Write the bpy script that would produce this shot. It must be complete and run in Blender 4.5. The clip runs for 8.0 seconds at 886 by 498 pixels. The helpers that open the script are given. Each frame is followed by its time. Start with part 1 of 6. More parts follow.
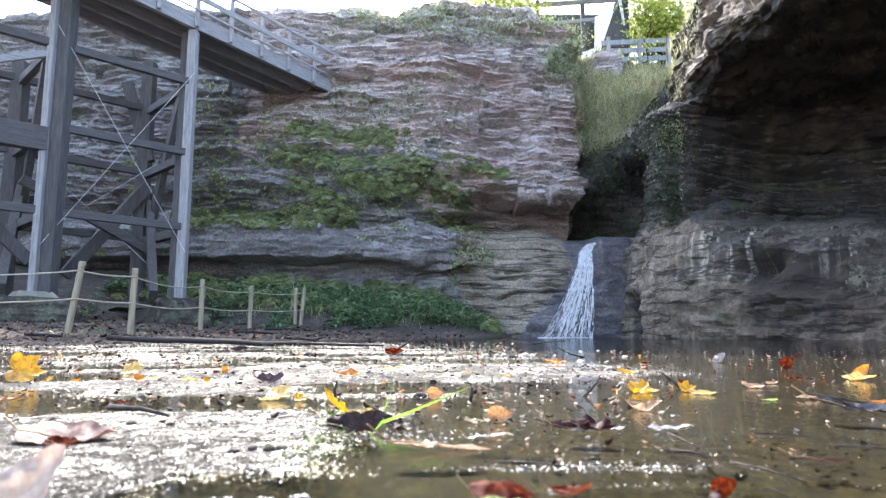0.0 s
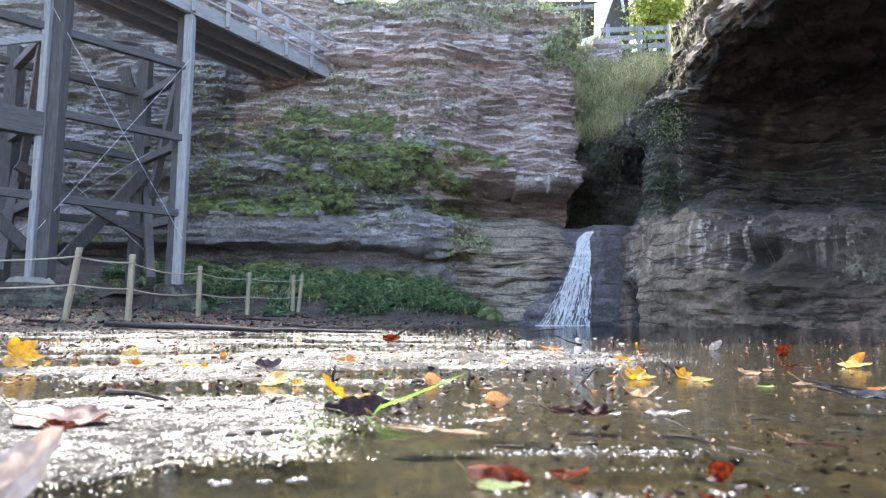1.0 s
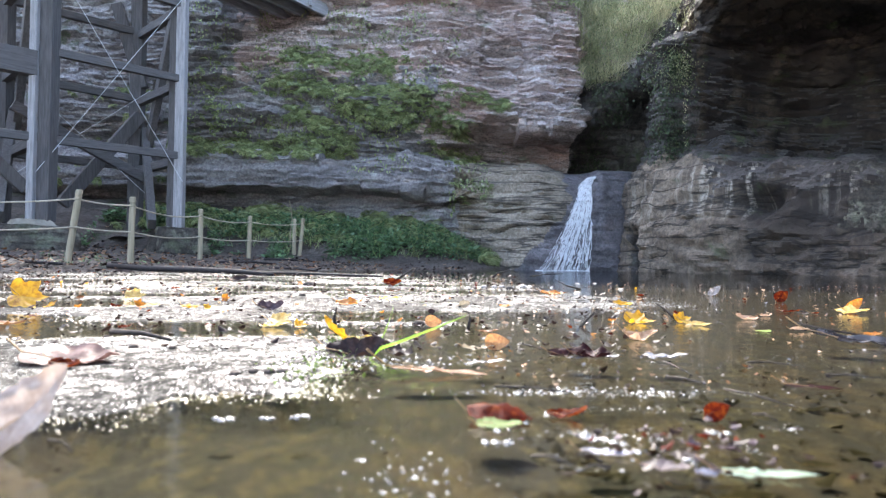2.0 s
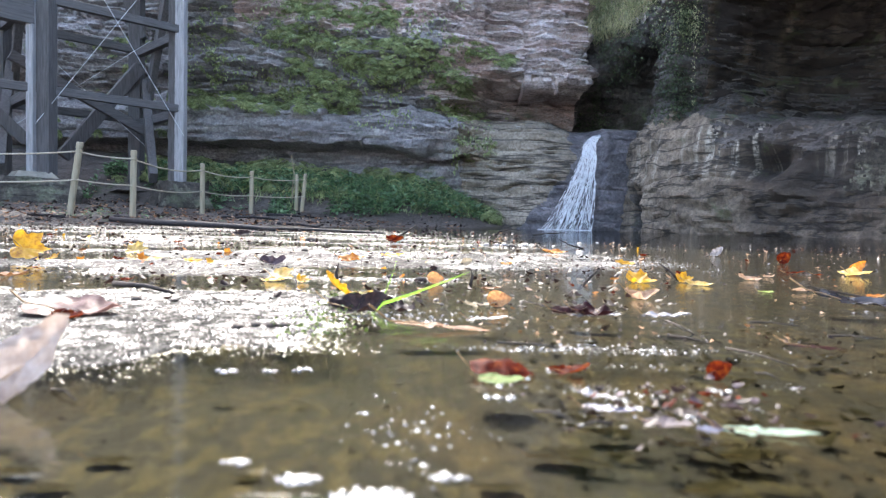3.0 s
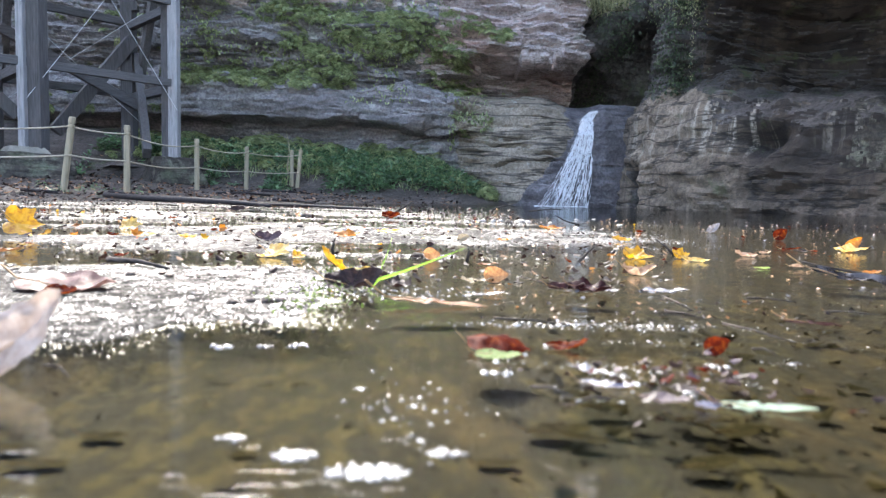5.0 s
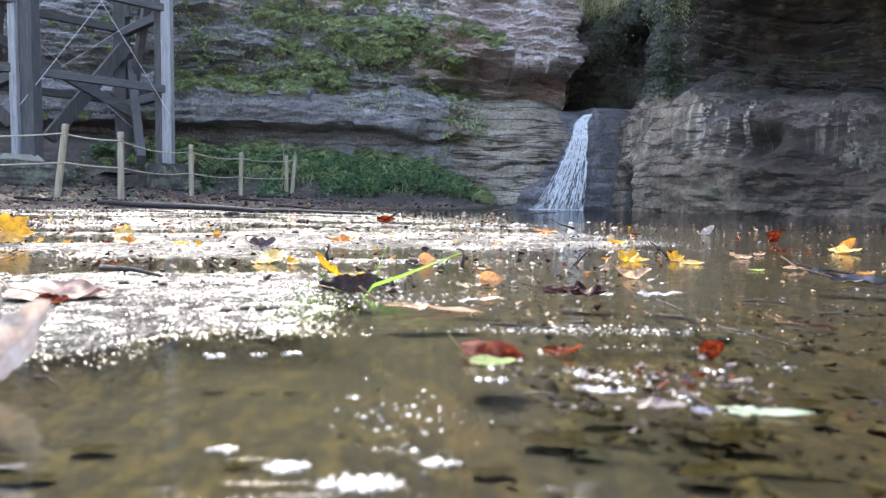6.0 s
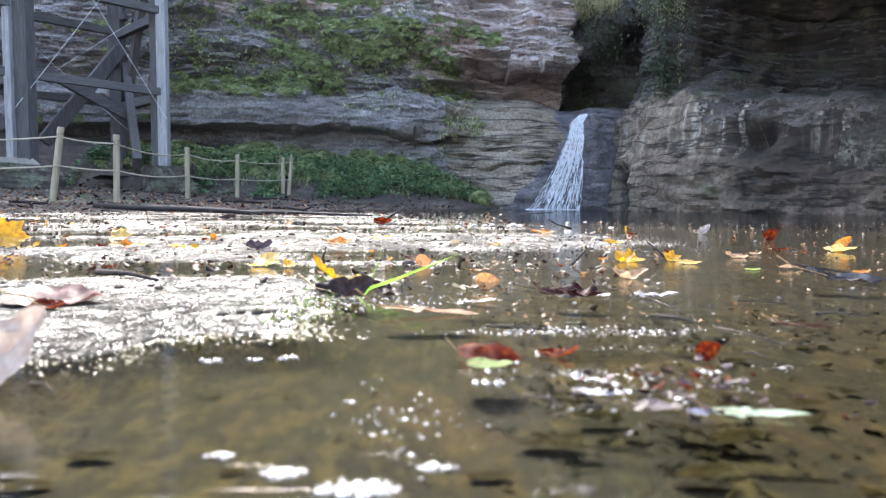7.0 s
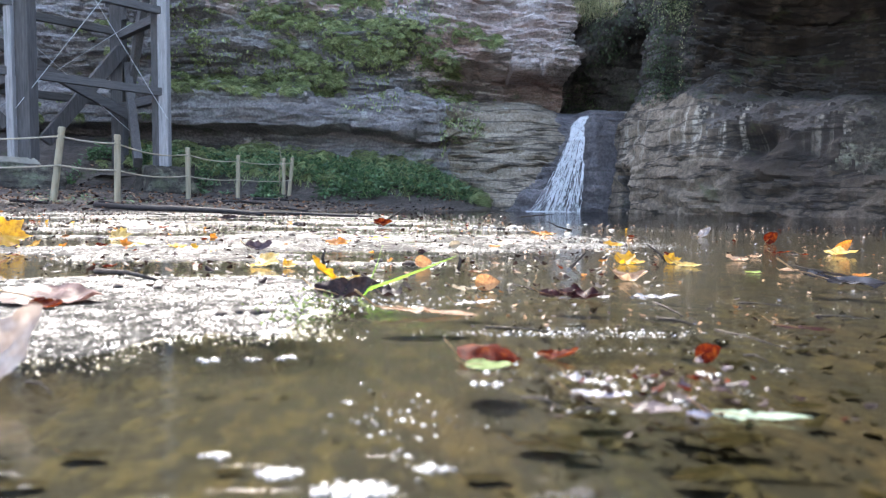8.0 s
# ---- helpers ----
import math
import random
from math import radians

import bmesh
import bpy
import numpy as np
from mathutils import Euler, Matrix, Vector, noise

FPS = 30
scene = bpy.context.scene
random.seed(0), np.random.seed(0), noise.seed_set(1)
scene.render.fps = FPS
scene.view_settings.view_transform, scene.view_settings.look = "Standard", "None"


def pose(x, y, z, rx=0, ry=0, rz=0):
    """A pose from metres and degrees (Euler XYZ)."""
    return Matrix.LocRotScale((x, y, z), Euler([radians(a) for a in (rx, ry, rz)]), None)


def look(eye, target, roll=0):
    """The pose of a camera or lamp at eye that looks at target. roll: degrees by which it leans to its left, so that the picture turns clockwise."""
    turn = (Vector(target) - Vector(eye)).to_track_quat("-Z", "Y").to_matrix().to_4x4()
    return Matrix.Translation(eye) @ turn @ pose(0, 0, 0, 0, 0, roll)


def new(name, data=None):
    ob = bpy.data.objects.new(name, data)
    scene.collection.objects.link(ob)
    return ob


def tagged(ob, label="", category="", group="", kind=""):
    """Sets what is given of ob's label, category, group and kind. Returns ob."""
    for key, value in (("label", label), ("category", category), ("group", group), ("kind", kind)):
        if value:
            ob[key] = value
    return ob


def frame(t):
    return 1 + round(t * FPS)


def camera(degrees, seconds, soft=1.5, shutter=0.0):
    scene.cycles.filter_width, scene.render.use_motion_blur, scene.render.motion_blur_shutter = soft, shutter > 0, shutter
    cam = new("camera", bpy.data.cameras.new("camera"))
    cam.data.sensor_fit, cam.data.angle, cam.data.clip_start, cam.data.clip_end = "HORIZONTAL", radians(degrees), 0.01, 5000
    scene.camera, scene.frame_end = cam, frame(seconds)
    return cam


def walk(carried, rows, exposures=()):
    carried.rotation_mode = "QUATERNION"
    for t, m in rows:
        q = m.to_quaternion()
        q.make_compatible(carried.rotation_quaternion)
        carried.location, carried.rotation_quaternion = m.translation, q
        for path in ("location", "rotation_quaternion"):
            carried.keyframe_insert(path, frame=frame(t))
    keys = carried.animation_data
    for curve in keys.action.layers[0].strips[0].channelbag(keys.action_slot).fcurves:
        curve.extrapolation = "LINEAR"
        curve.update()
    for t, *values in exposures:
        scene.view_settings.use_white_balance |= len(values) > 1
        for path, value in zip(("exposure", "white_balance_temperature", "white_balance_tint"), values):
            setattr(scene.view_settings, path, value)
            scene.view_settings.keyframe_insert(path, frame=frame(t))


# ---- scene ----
cam = camera(69.1, 8.0, soft=1.2)
PATH = [
    (0, (0.001, 0.005, 0.139), (0.0, 1.988, 0.397), 0.0),
    (0.5, (0.001, 0.005, 0.137), (0.003, 1.989, 0.394), 0.0),
    (1, (0.0, 0.008, 0.136), (0.006, 1.995, 0.356), 0.2),
    (1.5, (0.0, 0.01, 0.134), (0.006, 2.001, 0.317), 0.4),
    (1.7, (0.0, 0.011, 0.134), (0.005, 2.006, 0.26), 0.5),
    (2.8, (-0.002, 0.02, 0.131), (0.0, 2.018, 0.067), 1.0),
    (3, (-0.002, 0.021, 0.131), (-0.002, 2.02, 0.049), 1.3),
    (3.5, (-0.001, 0.028, 0.13), (-0.004, 2.025, 0.011), 1.6),
    (4, (-0.003, 0.027, 0.129), (-0.001, 2.022, -0.014), 1.8),
    (4.5, (-0.003, 0.027, 0.129), (0.005, 2.021, -0.025), 1.6),
    (4.7, (-0.003, 0.027, 0.129), (0.008, 2.021, -0.026), 1.5),
    (5.8, (-0.001, 0.03, 0.131), (0.021, 2.025, -0.016), 1.0),
    (6, (-0.001, 0.03, 0.131), (0.026, 2.025, -0.011), 0.9),
    (6.5, (-0.001, 0.03, 0.132), (0.03, 2.025, -0.005), 0.8),
    (7, (0.0, 0.03, 0.133), (0.036, 2.025, -0.007), 0.5),
    (7.5, (0.0, 0.031, 0.132), (0.039, 2.026, -0.004), 0.7),
    (8, (0.001, 0.032, 0.132), (0.036, 2.027, -0.003), 0.8),
]
walk(cam, [(t, look(eye, target, roll)) for t, eye, target, roll in PATH])
cam.data.dof.use_dof = True
cam.data.dof.focus_distance = 3.0
cam.data.dof.aperture_fstop = 7.5

# ---- light ----
SUN_AZ, SUN_EL = radians(-16), radians(46)
world = bpy.data.worlds.new("sky")
scene.world = world
world.use_nodes = True
wn = world.node_tree.nodes
wl = world.node_tree.links
sky = wn.new("ShaderNodeTexSky")
sky.sky_type = "NISHITA"
sky.sun_disc = False
sky.sun_elevation, sky.sun_rotation = SUN_EL, SUN_AZ
sky.dust_density = 3.0
wn["Background"].inputs["Strength"].default_value = 0.15
haze = wn.new("ShaderNodeHueSaturation")
haze.inputs["Saturation"].default_value = 0.95
wl.new(sky.outputs["Color"], haze.inputs["Color"])
wl.new(haze.outputs["Color"], wn["Background"].inputs["Color"])
sun = new("sun", bpy.data.lights.new("sun", "SUN"))
sun.data.energy, sun.data.angle, sun.data.color = 1.1, radians(0.6), (1.0, 0.98, 0.95)
sun_way = Vector((math.sin(SUN_AZ) * math.cos(SUN_EL), math.cos(SUN_AZ) * math.cos(SUN_EL), math.sin(SUN_EL)))
sun.matrix_world = look(sun_way * 60, (0, 0, 0))
scene.view_settings.exposure = 3.2

# ---- materials ----
def ramp(nt, fac, stops):
    r = nt.nodes.new("ShaderNodeValToRGB")
    el = r.color_ramp.elements
    while len(el) < len(stops):
        el.new(0.5)
    for e, (p, c) in zip(el, stops):
        e.position, e.color = p, (*c, 1)
    nt.links.new(fac, r.inputs["Fac"])
    return r.outputs["Color"]


def noise_tex(nt, vec, scale, detail=6, rough=0.6):
    n = nt.nodes.new("ShaderNodeTexNoise")
    n.inputs["Scale"].default_value, n.inputs["Detail"].default_value, n.inputs["Roughness"].default_value = scale, detail, rough
    nt.links.new(vec, n.inputs["Vector"])
    return n.outputs["Fac"]


def mapped(nt, scale=(1, 1, 1), kind="Object"):
    c = nt.nodes.new("ShaderNodeTexCoord")
    m = nt.nodes.new("ShaderNodeMapping")
    m.inputs["Scale"].default_value = scale
    nt.links.new(c.outputs[kind], m.inputs["Vector"])
    return m.outputs["Vector"]


def along_wall(nt, scale):
    """Coordinates along the right-hand wall, into it and up."""
    m = nt.nodes.new("ShaderNodeMapping")
    m.inputs["Rotation"].default_value = (0, 0, radians(55))
    nt.links.new(mapped(nt), m.inputs["Vector"])
    s = nt.nodes.new("ShaderNodeMapping")
    s.inputs["Scale"].default_value = scale
    nt.links.new(m.outputs["Vector"], s.inputs["Vector"])
    return s.outputs["Vector"]


def mix(nt, fac, a, b, mode="MIX"):
    m = nt.nodes.new("ShaderNodeMix")
    m.data_type, m.blend_type = "RGBA", mode
    for sock, v in ((m.inputs[0], fac), (m.inputs[6], a), (m.inputs[7], b)):
        if isinstance(v, bpy.types.NodeSocket):
            nt.links.new(v, sock)
        else:
            sock.default_value = v if isinstance(v, (int, float)) else (*v, 1)
    return m.outputs[2]


def bump(nt, height, strength, distance):
    b = nt.nodes.new("ShaderNodeBump")
    b.inputs["Strength"].default_value, b.inputs["Distance"].default_value = strength, distance
    nt.links.new(height, b.inputs["Height"])
    return b.outputs["Normal"]


def material(name, rough=0.8):
    m = bpy.data.materials.new(name)
    m.use_nodes = True
    b = m.node_tree.nodes["Principled BSDF"]
    b.inputs["Roughness"].default_value = rough
    return m, m.node_tree, b


def bands(nt, fac, lo, hi):
    r = nt.nodes.new("ShaderNodeMapRange")
    r.inputs["From Min"].default_value, r.inputs["From Max"].default_value = lo, hi
    nt.links.new(fac, r.inputs["Value"])
    return r.outputs["Result"]


def times(nt, a, b):
    m = nt.nodes.new("ShaderNodeMath")
    m.operation = "MULTIPLY"
    for sock, v in zip(m.inputs, (a, b)):
        if isinstance(v, bpy.types.NodeSocket):
            nt.links.new(v, sock)
        else:
            sock.default_value = v
    return m.outputs[0]


def rock_material(name, dark, mid, light, red=0.0, moss=0.0, streaks=0.0, lichen=0.0, crust=(0.46, 0.46, 0.42), rough=0.85, seams=0.8, layer=(0.5, 0.5, 3.2), seam_scale=(0.55, 0.55, 5.5), pit=0.6, seam_w=0.022, seam_detail=7):
    m, nt, b = material(name, rough)
    b.inputs["Specular IOR Level"].default_value = 0.25 if rough > 0.6 else 0.5
    flat = mapped(nt, layer)
    fine = mapped(nt, (1, 1, 1))
    lay = noise_tex(nt, flat, 1.6, 8, 0.65)
    grain = noise_tex(nt, fine, 13, 8, 0.72)
    big = noise_tex(nt, fine, 0.45, 4, 0.5)
    col = ramp(nt, lay, [(0.28, dark), (0.5, mid), (0.72, light)])
    col = mix(nt, 0.7, col, ramp(nt, grain, [(0.40, (0.24, 0.24, 0.24)), (0.60, (0.74, 0.73, 0.72))]), "OVERLAY")
    if red:
        rfac = bands(nt, noise_tex(nt, mapped(nt, (0.2, 0.2, 1.5)), 0.9, 5, 0.6), 0.46, 0.62)
        rm = nt.nodes.new("ShaderNodeMath")
        rm.operation = "MULTIPLY"
        rm.inputs[1].default_value = red
        nt.links.new(rfac, rm.inputs[0])
        col = mix(nt, rm.outputs[0], col, (0.36, 0.20, 0.15))
    if lichen:
        lf = bands(nt, noise_tex(nt, fine, 2.3, 9, 0.72), 0.62 - 0.1 * lichen, 0.70 - 0.06 * lichen)
        col = mix(nt, lf, col, crust)
    if streaks:
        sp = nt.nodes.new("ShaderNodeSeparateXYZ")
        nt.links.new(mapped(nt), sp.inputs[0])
        # algae holds dark stain plus the overhang's shade, painted stronger towards +x and up
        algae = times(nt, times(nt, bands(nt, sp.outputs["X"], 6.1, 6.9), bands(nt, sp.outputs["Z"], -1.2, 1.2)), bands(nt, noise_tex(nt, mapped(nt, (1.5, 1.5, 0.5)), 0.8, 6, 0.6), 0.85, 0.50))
        drip = bands(nt, noise_tex(nt, along_wall(nt, (2.2, 0.05, 0.08)), 1.1, 5, 0.55), 0.50, 0.64)
        col = mix(nt, times(nt, 0.75, drip), col, (0.050, 0.044, 0.042))
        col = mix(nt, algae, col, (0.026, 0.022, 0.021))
        thin = bands(nt, noise_tex(nt, along_wall(nt, (3.4, 0.04, 0.05)), 1.6, 4, 0.55), 0.50, 0.60)
        group = bands(nt, noise_tex(nt, along_wall(nt, (0.9, 0.1, 0.10)), 0.9, 3, 0.5), 0.36, 0.56)
        worn = bands(nt, noise_tex(nt, mapped(nt, (4, 4, 2.2)), 3.5, 8, 0.75), 0.38, 0.54)
        height = times(nt, bands(nt, sp.outputs["Z"], 1.15, 1.45), bands(nt, sp.outputs["Z"], 2.75, 2.35))
        pale = times(nt, times(nt, thin, group), times(nt, height, times(nt, worn, streaks)))
        col = mix(nt, pale, col, (0.54, 0.485, 0.40))
    if moss:
        mf = bands(nt, noise_tex(nt, fine, 1.1, 8, 0.7), 0.62 - 0.2 * moss, 0.75 - 0.15 * moss)
        col = mix(nt, mf, col, (0.085, 0.12, 0.05))
    col = mix(nt, bands(nt, big, 0.35, 0.7), col, mix(nt, 0.5, col, dark))
    seam = noise_tex(nt, mapped(nt, seam_scale), 1.3, seam_detail, 0.72 if seam_detail > 4 else 0.55)
    ridge = nt.nodes.new("ShaderNodeMath")
    ridge.operation = "SUBTRACT"
    ridge.inputs[1].default_value = 0.5
    nt.links.new(seam, ridge.inputs[0])
    edge = nt.nodes.new("ShaderNodeMath")
    edge.operation = "ABSOLUTE"
    nt.links.new(ridge.outputs[0], edge.inputs[0])
    line = bands(nt, edge.outputs[0], 0.004, seam_w)
    pits = bands(nt, noise_tex(nt, mapped(nt, (1, 1, 2.2)), 14, 6, 0.75), 0.30, 0.42)
    col = mix(nt, seams, col, mix(nt, line, mix(nt, 0.65 if seam_w < 0.03 else 0.9, col, (0.03, 0.027, 0.024)), col))
    col = mix(nt, pit, col, mix(nt, pits, mix(nt, 0.45 if pit < 0.8 else 0.75, col, (0.06, 0.055, 0.05)), col))
    nt.links.new(col, b.inputs["Base Color"])
    h = mix(nt, 0.5, lay, grain)
    first = bump(nt, h, 0.9, 0.08)
    second = nt.nodes.new("ShaderNodeBump")
    second.inputs["Strength"].default_value, second.inputs["Distance"].default_value = 0.8, 0.035
    nt.links.new(mix(nt, 0.5, line, pits), second.inputs["Height"])
    nt.links.new(first, second.inputs["Normal"])
    nt.links.new(second.outputs["Normal"], b.inputs["Normal"])
    return m


def plain_material(name, c1, c2, scale=6, rough=0.8, bumpy=0.3, stretch=(1, 1, 1), dist=0.01):
    m, nt, b = material(name, rough)
    v = mapped(nt, stretch)
    n = noise_tex(nt, v, scale, 8, 0.65)
    col = ramp(nt, n, [(0.3, c1), (0.7, c2)])
    nt.links.new(col, b.inputs["Base Color"])
    nt.links.new(bump(nt, n, bumpy, dist), b.inputs["Normal"])
    return m


def leaf_material(name, c1, c2, c3, scale=30, glow=0.4, rough=0.45, island=True):
    """Thin leaf: light passes through it."""
    m, nt, b = material(name, rough)
    n = noise_tex(nt, mapped(nt), scale, 6, 0.65)
    col = ramp(nt, n, [(0.3, c1), (0.52, c2), (0.72, c3)])
    if island:
        g = nt.nodes.new("ShaderNodeNewGeometry")
        hs = nt.nodes.new("ShaderNodeHueSaturation")
        mr = nt.nodes.new("ShaderNodeMapRange")
        mr.inputs["To Min"].default_value, mr.inputs["To Max"].default_value = 0.5, 1.5
        nt.links.new(g.outputs["Random Per Island"], mr.inputs["Value"])
        nt.links.new(mr.outputs["Result"], hs.inputs["Value"])
        nt.links.new(col, hs.inputs["Color"])
        col = hs.outputs["Color"]
    nt.links.new(col, b.inputs["Base Color"])
    t = nt.nodes.new("ShaderNodeBsdfTranslucent")
    nt.links.new(col, t.inputs["Color"])
    mx = nt.nodes.new("ShaderNodeMixShader")
    mx.inputs[0].default_value = glow
    nt.links.new(b.outputs[0], mx.inputs[1])
    nt.links.new(t.outputs[0], mx.inputs[2])
    nt.links.new(mx.outputs[0], nt.nodes["Material Output"].inputs["Surface"])
    nt.links.new(bump(nt, n, 0.3, 0.004), b.inputs["Normal"])
    return m


def water_material():
    m = bpy.data.materials.new("clear_water")
    m.use_nodes = True
    nt = m.node_tree
    nt.nodes.remove(nt.nodes["Principled BSDF"])
    n1 = noise_tex(nt, mapped(nt, (3.0, 9.0, 1)), 1.6, 4, 0.55)
    n2 = noise_tex(nt, mapped(nt, (6, 42, 1)), 1.0, 3, 0.55)
    n3 = noise_tex(nt, mapped(nt, (16, 120, 1)), 1.0, 2, 0.5)
    nrm = bump(nt, mix(nt, 0.25, mix(nt, 0.7, n1, n2), n3), 0.16, 0.010)
    fr = nt.nodes.new("ShaderNodeFresnel")
    fr.inputs["IOR"].default_value = 1.33
    gl = nt.nodes.new("ShaderNodeBsdfGlossy")
    gl.inputs["Roughness"].default_value = 0.015
    tr = nt.nodes.new("ShaderNodeBsdfTransparent")
    tr.inputs["Color"].default_value = (0.77, 0.75, 0.62, 1)
    mx = nt.nodes.new("ShaderNodeMixShader")
    nt.links.new(nrm, fr.inputs["Normal"])
    nt.links.new(nrm, gl.inputs["Normal"])
    nt.links.new(fr.outputs[0], mx.inputs[0])
    nt.links.new(tr.outputs[0], mx.inputs[1])
    nt.links.new(gl.outputs[0], mx.inputs[2])
    nt.links.new(mx.outputs[0], nt.nodes["Material Output"].inputs["Surface"])
    return m


ROCK = rock_material("layered_sandstone", (0.29, 0.243, 0.230), (0.53, 0.460, 0.435), (0.70, 0.635, 0.605), red=0.5, moss=0.2, lichen=0.35, crust=(0.44, 0.42, 0.39))
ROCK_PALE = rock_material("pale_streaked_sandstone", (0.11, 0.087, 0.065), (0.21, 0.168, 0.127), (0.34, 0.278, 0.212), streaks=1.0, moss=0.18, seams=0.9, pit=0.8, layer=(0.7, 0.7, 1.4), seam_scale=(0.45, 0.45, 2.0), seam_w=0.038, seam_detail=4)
ROCK_WET = rock_material("wet_purple_sandstone", (0.065, 0.060, 0.064), (0.120, 0.110, 0.117), (0.20, 0.185, 0.194), rough=0.45, seams=0.15, layer=(0.8, 0.8, 0.8))
ROCK_APRON = rock_material("smooth_olive_sandstone", (0.145, 0.121, 0.092), (0.25, 0.214, 0.166), (0.42, 0.366, 0.292), moss=0.12, lichen=0.1, seams=0.9, pit=0.5, layer=(0.4, 0.4, 1.2), seam_scale=(0.22, 0.22, 2.4), seam_w=0.034, seam_detail=3)
ROCK_SLAB = rock_material("dark_grey_sandstone", (0.145, 0.134, 0.132), (0.255, 0.238, 0.234), (0.40, 0.38, 0.365), moss=0.2, lichen=0.5, seams=0.3, layer=(0.6, 0.6, 1.6))
# mossy rock with the shade of recesses put into its colour
ROCK_SHADE = rock_material("shade_toned_mossy_sandstone", (0.05, 0.045, 0.043), (0.10, 0.090, 0.084), (0.17, 0.153, 0.138), moss=0.35, seams=0.6, layer=(1.0, 1.0, 1.5))
ROCK_LICHEN = rock_material("dark_lichened_sandstone", (0.04, 0.036, 0.030), (0.08, 0.070, 0.058), (0.15, 0.134, 0.108), moss=0.3, lichen=1.0, crust=(0.30, 0.295, 0.215), seams=0.6, layer=(1.2, 1.2, 1.2))


def bed_material():
    m, nt, b = material("olive_stream_bed", 0.8)
    v = mapped(nt, (1, 0.5, 1))
    big, mid, fine = noise_tex(nt, v, 7, 5, 0.6), noise_tex(nt, v, 55, 5, 0.62), noise_tex(nt, v, 190, 5, 0.7)
    col = ramp(nt, mid, [(0.40, (0.005, 0.0045, 0.0028)), (0.5, (0.028, 0.023, 0.007)), (0.60, (0.098, 0.080, 0.023))])
    col = mix(nt, bands(nt, big, 0.48, 0.62), col, mix(nt, 0.6, col, (0.10, 0.062, 0.022)))
    col = mix(nt, bands(nt, noise_tex(nt, v, 21, 6, 0.68), 0.49, 0.61), col, (0.009, 0.0085, 0.005))
    col = mix(nt, 0.5, col, ramp(nt, fine, [(0.38, (0.02, 0.018, 0.012)), (0.62, (0.26, 0.225, 0.15))]), "OVERLAY")
    nt.links.new(col, b.inputs["Base Color"])
    nt.links.new(bump(nt, mix(nt, 0.5, mid, fine), 1.0, 0.01), b.inputs["Normal"])
    return m


def grit_material():
    m, nt, b = material("wet_grey_grit", 0.8)
    v = mapped(nt, (1, 0.6, 1))
    coarse, fine = noise_tex(nt, v, 60, 5, 0.7), noise_tex(nt, v, 420, 4, 0.7)
    col = ramp(nt, coarse, [(0.40, (0.008, 0.0075, 0.006)), (0.5, (0.040, 0.038, 0.033)), (0.60, (0.11, 0.107, 0.10))])
    col = mix(nt, 0.6, col, ramp(nt, fine, [(0.38, (0.04, 0.038, 0.033)), (0.62, (0.42, 0.41, 0.39))]), "OVERLAY")
    nt.links.new(col, b.inputs["Base Color"])
    b.inputs["Specular IOR Level"].default_value = 0.08
    nt.links.new(bump(nt, mix(nt, 0.6, coarse, fine), 1.0, 0.006), b.inputs["Normal"])
    return m


BED = bed_material()
GRIT = grit_material()
WATER = water_material()
TIMBER = plain_material("weathered_grey_timber", (0.17, 0.166, 0.168), (0.36, 0.352, 0.355), 5, 0.85, 0.5, (6, 6, 0.5))
# darker copy of the timber: side, rear and inner members carry their shade in colour
TIMBER_DARK = plain_material("dark_and_shaded_timber", (0.045, 0.042, 0.042), (0.110, 0.104, 0.103), 5, 0.85, 0.5, (6, 6, 0.5))
TIMBER_FLAT = plain_material("weathered_grey_beam", (0.17, 0.166, 0.168), (0.36, 0.352, 0.355), 5, 0.85, 0.5, (0.6, 0.6, 7))
TIMBER_DARK_FLAT = plain_material("dark_and_shaded_beam", (0.045, 0.042, 0.042), (0.110, 0.104, 0.103), 5, 0.85, 0.5, (0.6, 0.6, 7))
POST_WOOD = plain_material("pale_treated_pine", (0.24, 0.205, 0.135), (0.40, 0.345, 0.24), 5, 0.8, 0.4, (7, 7, 0.5))
CONCRETE = plain_material("stained_concrete", (0.14, 0.128, 0.104), (0.29, 0.268, 0.215), 5, 0.9, 0.5)
WHITE = plain_material("white_paint", (0.72, 0.72, 0.70), (0.82, 0.82, 0.80), 3, 0.6, 0.1)
GREEN = leaf_material("green_foliage", (0.055, 0.105, 0.05), (0.11, 0.195, 0.09), (0.20, 0.29, 0.14), 4)
FERN = leaf_material("fern_green", (0.14, 0.175, 0.085), (0.27, 0.315, 0.145), (0.42, 0.455, 0.23), 3)
OLIVE = leaf_material("pale_olive_shrub_leaves", (0.13, 0.16, 0.08), (0.25, 0.27, 0.14), (0.42, 0.42, 0.24), 3)
IVY = leaf_material("dark_ivy_leaves", (0.03, 0.05, 0.025), (0.06, 0.085, 0.04), (0.12, 0.15, 0.07), 4, 0.25)
DRYGRASS = leaf_material("dry_grass", (0.22, 0.23, 0.11), (0.40, 0.38, 0.22), (0.58, 0.54, 0.36), 2)
AUTUMN = leaf_material("yellow_green_tree_leaves", (0.22, 0.30, 0.07), (0.44, 0.48, 0.11), (0.62, 0.60, 0.17), 2)
EARTH = rock_material("brown_earth", (0.045, 0.039, 0.034), (0.085, 0.072, 0.062), (0.15, 0.13, 0.11), moss=0.2, seams=0.0)
SHINGLE = plain_material("grey_shingles", (0.16, 0.16, 0.16), (0.34, 0.33, 0.32), 8, 0.9, 0.4)
ROPE = plain_material("weathered_rope", (0.30, 0.26, 0.19), (0.45, 0.40, 0.31), 40, 0.9, 0.6)
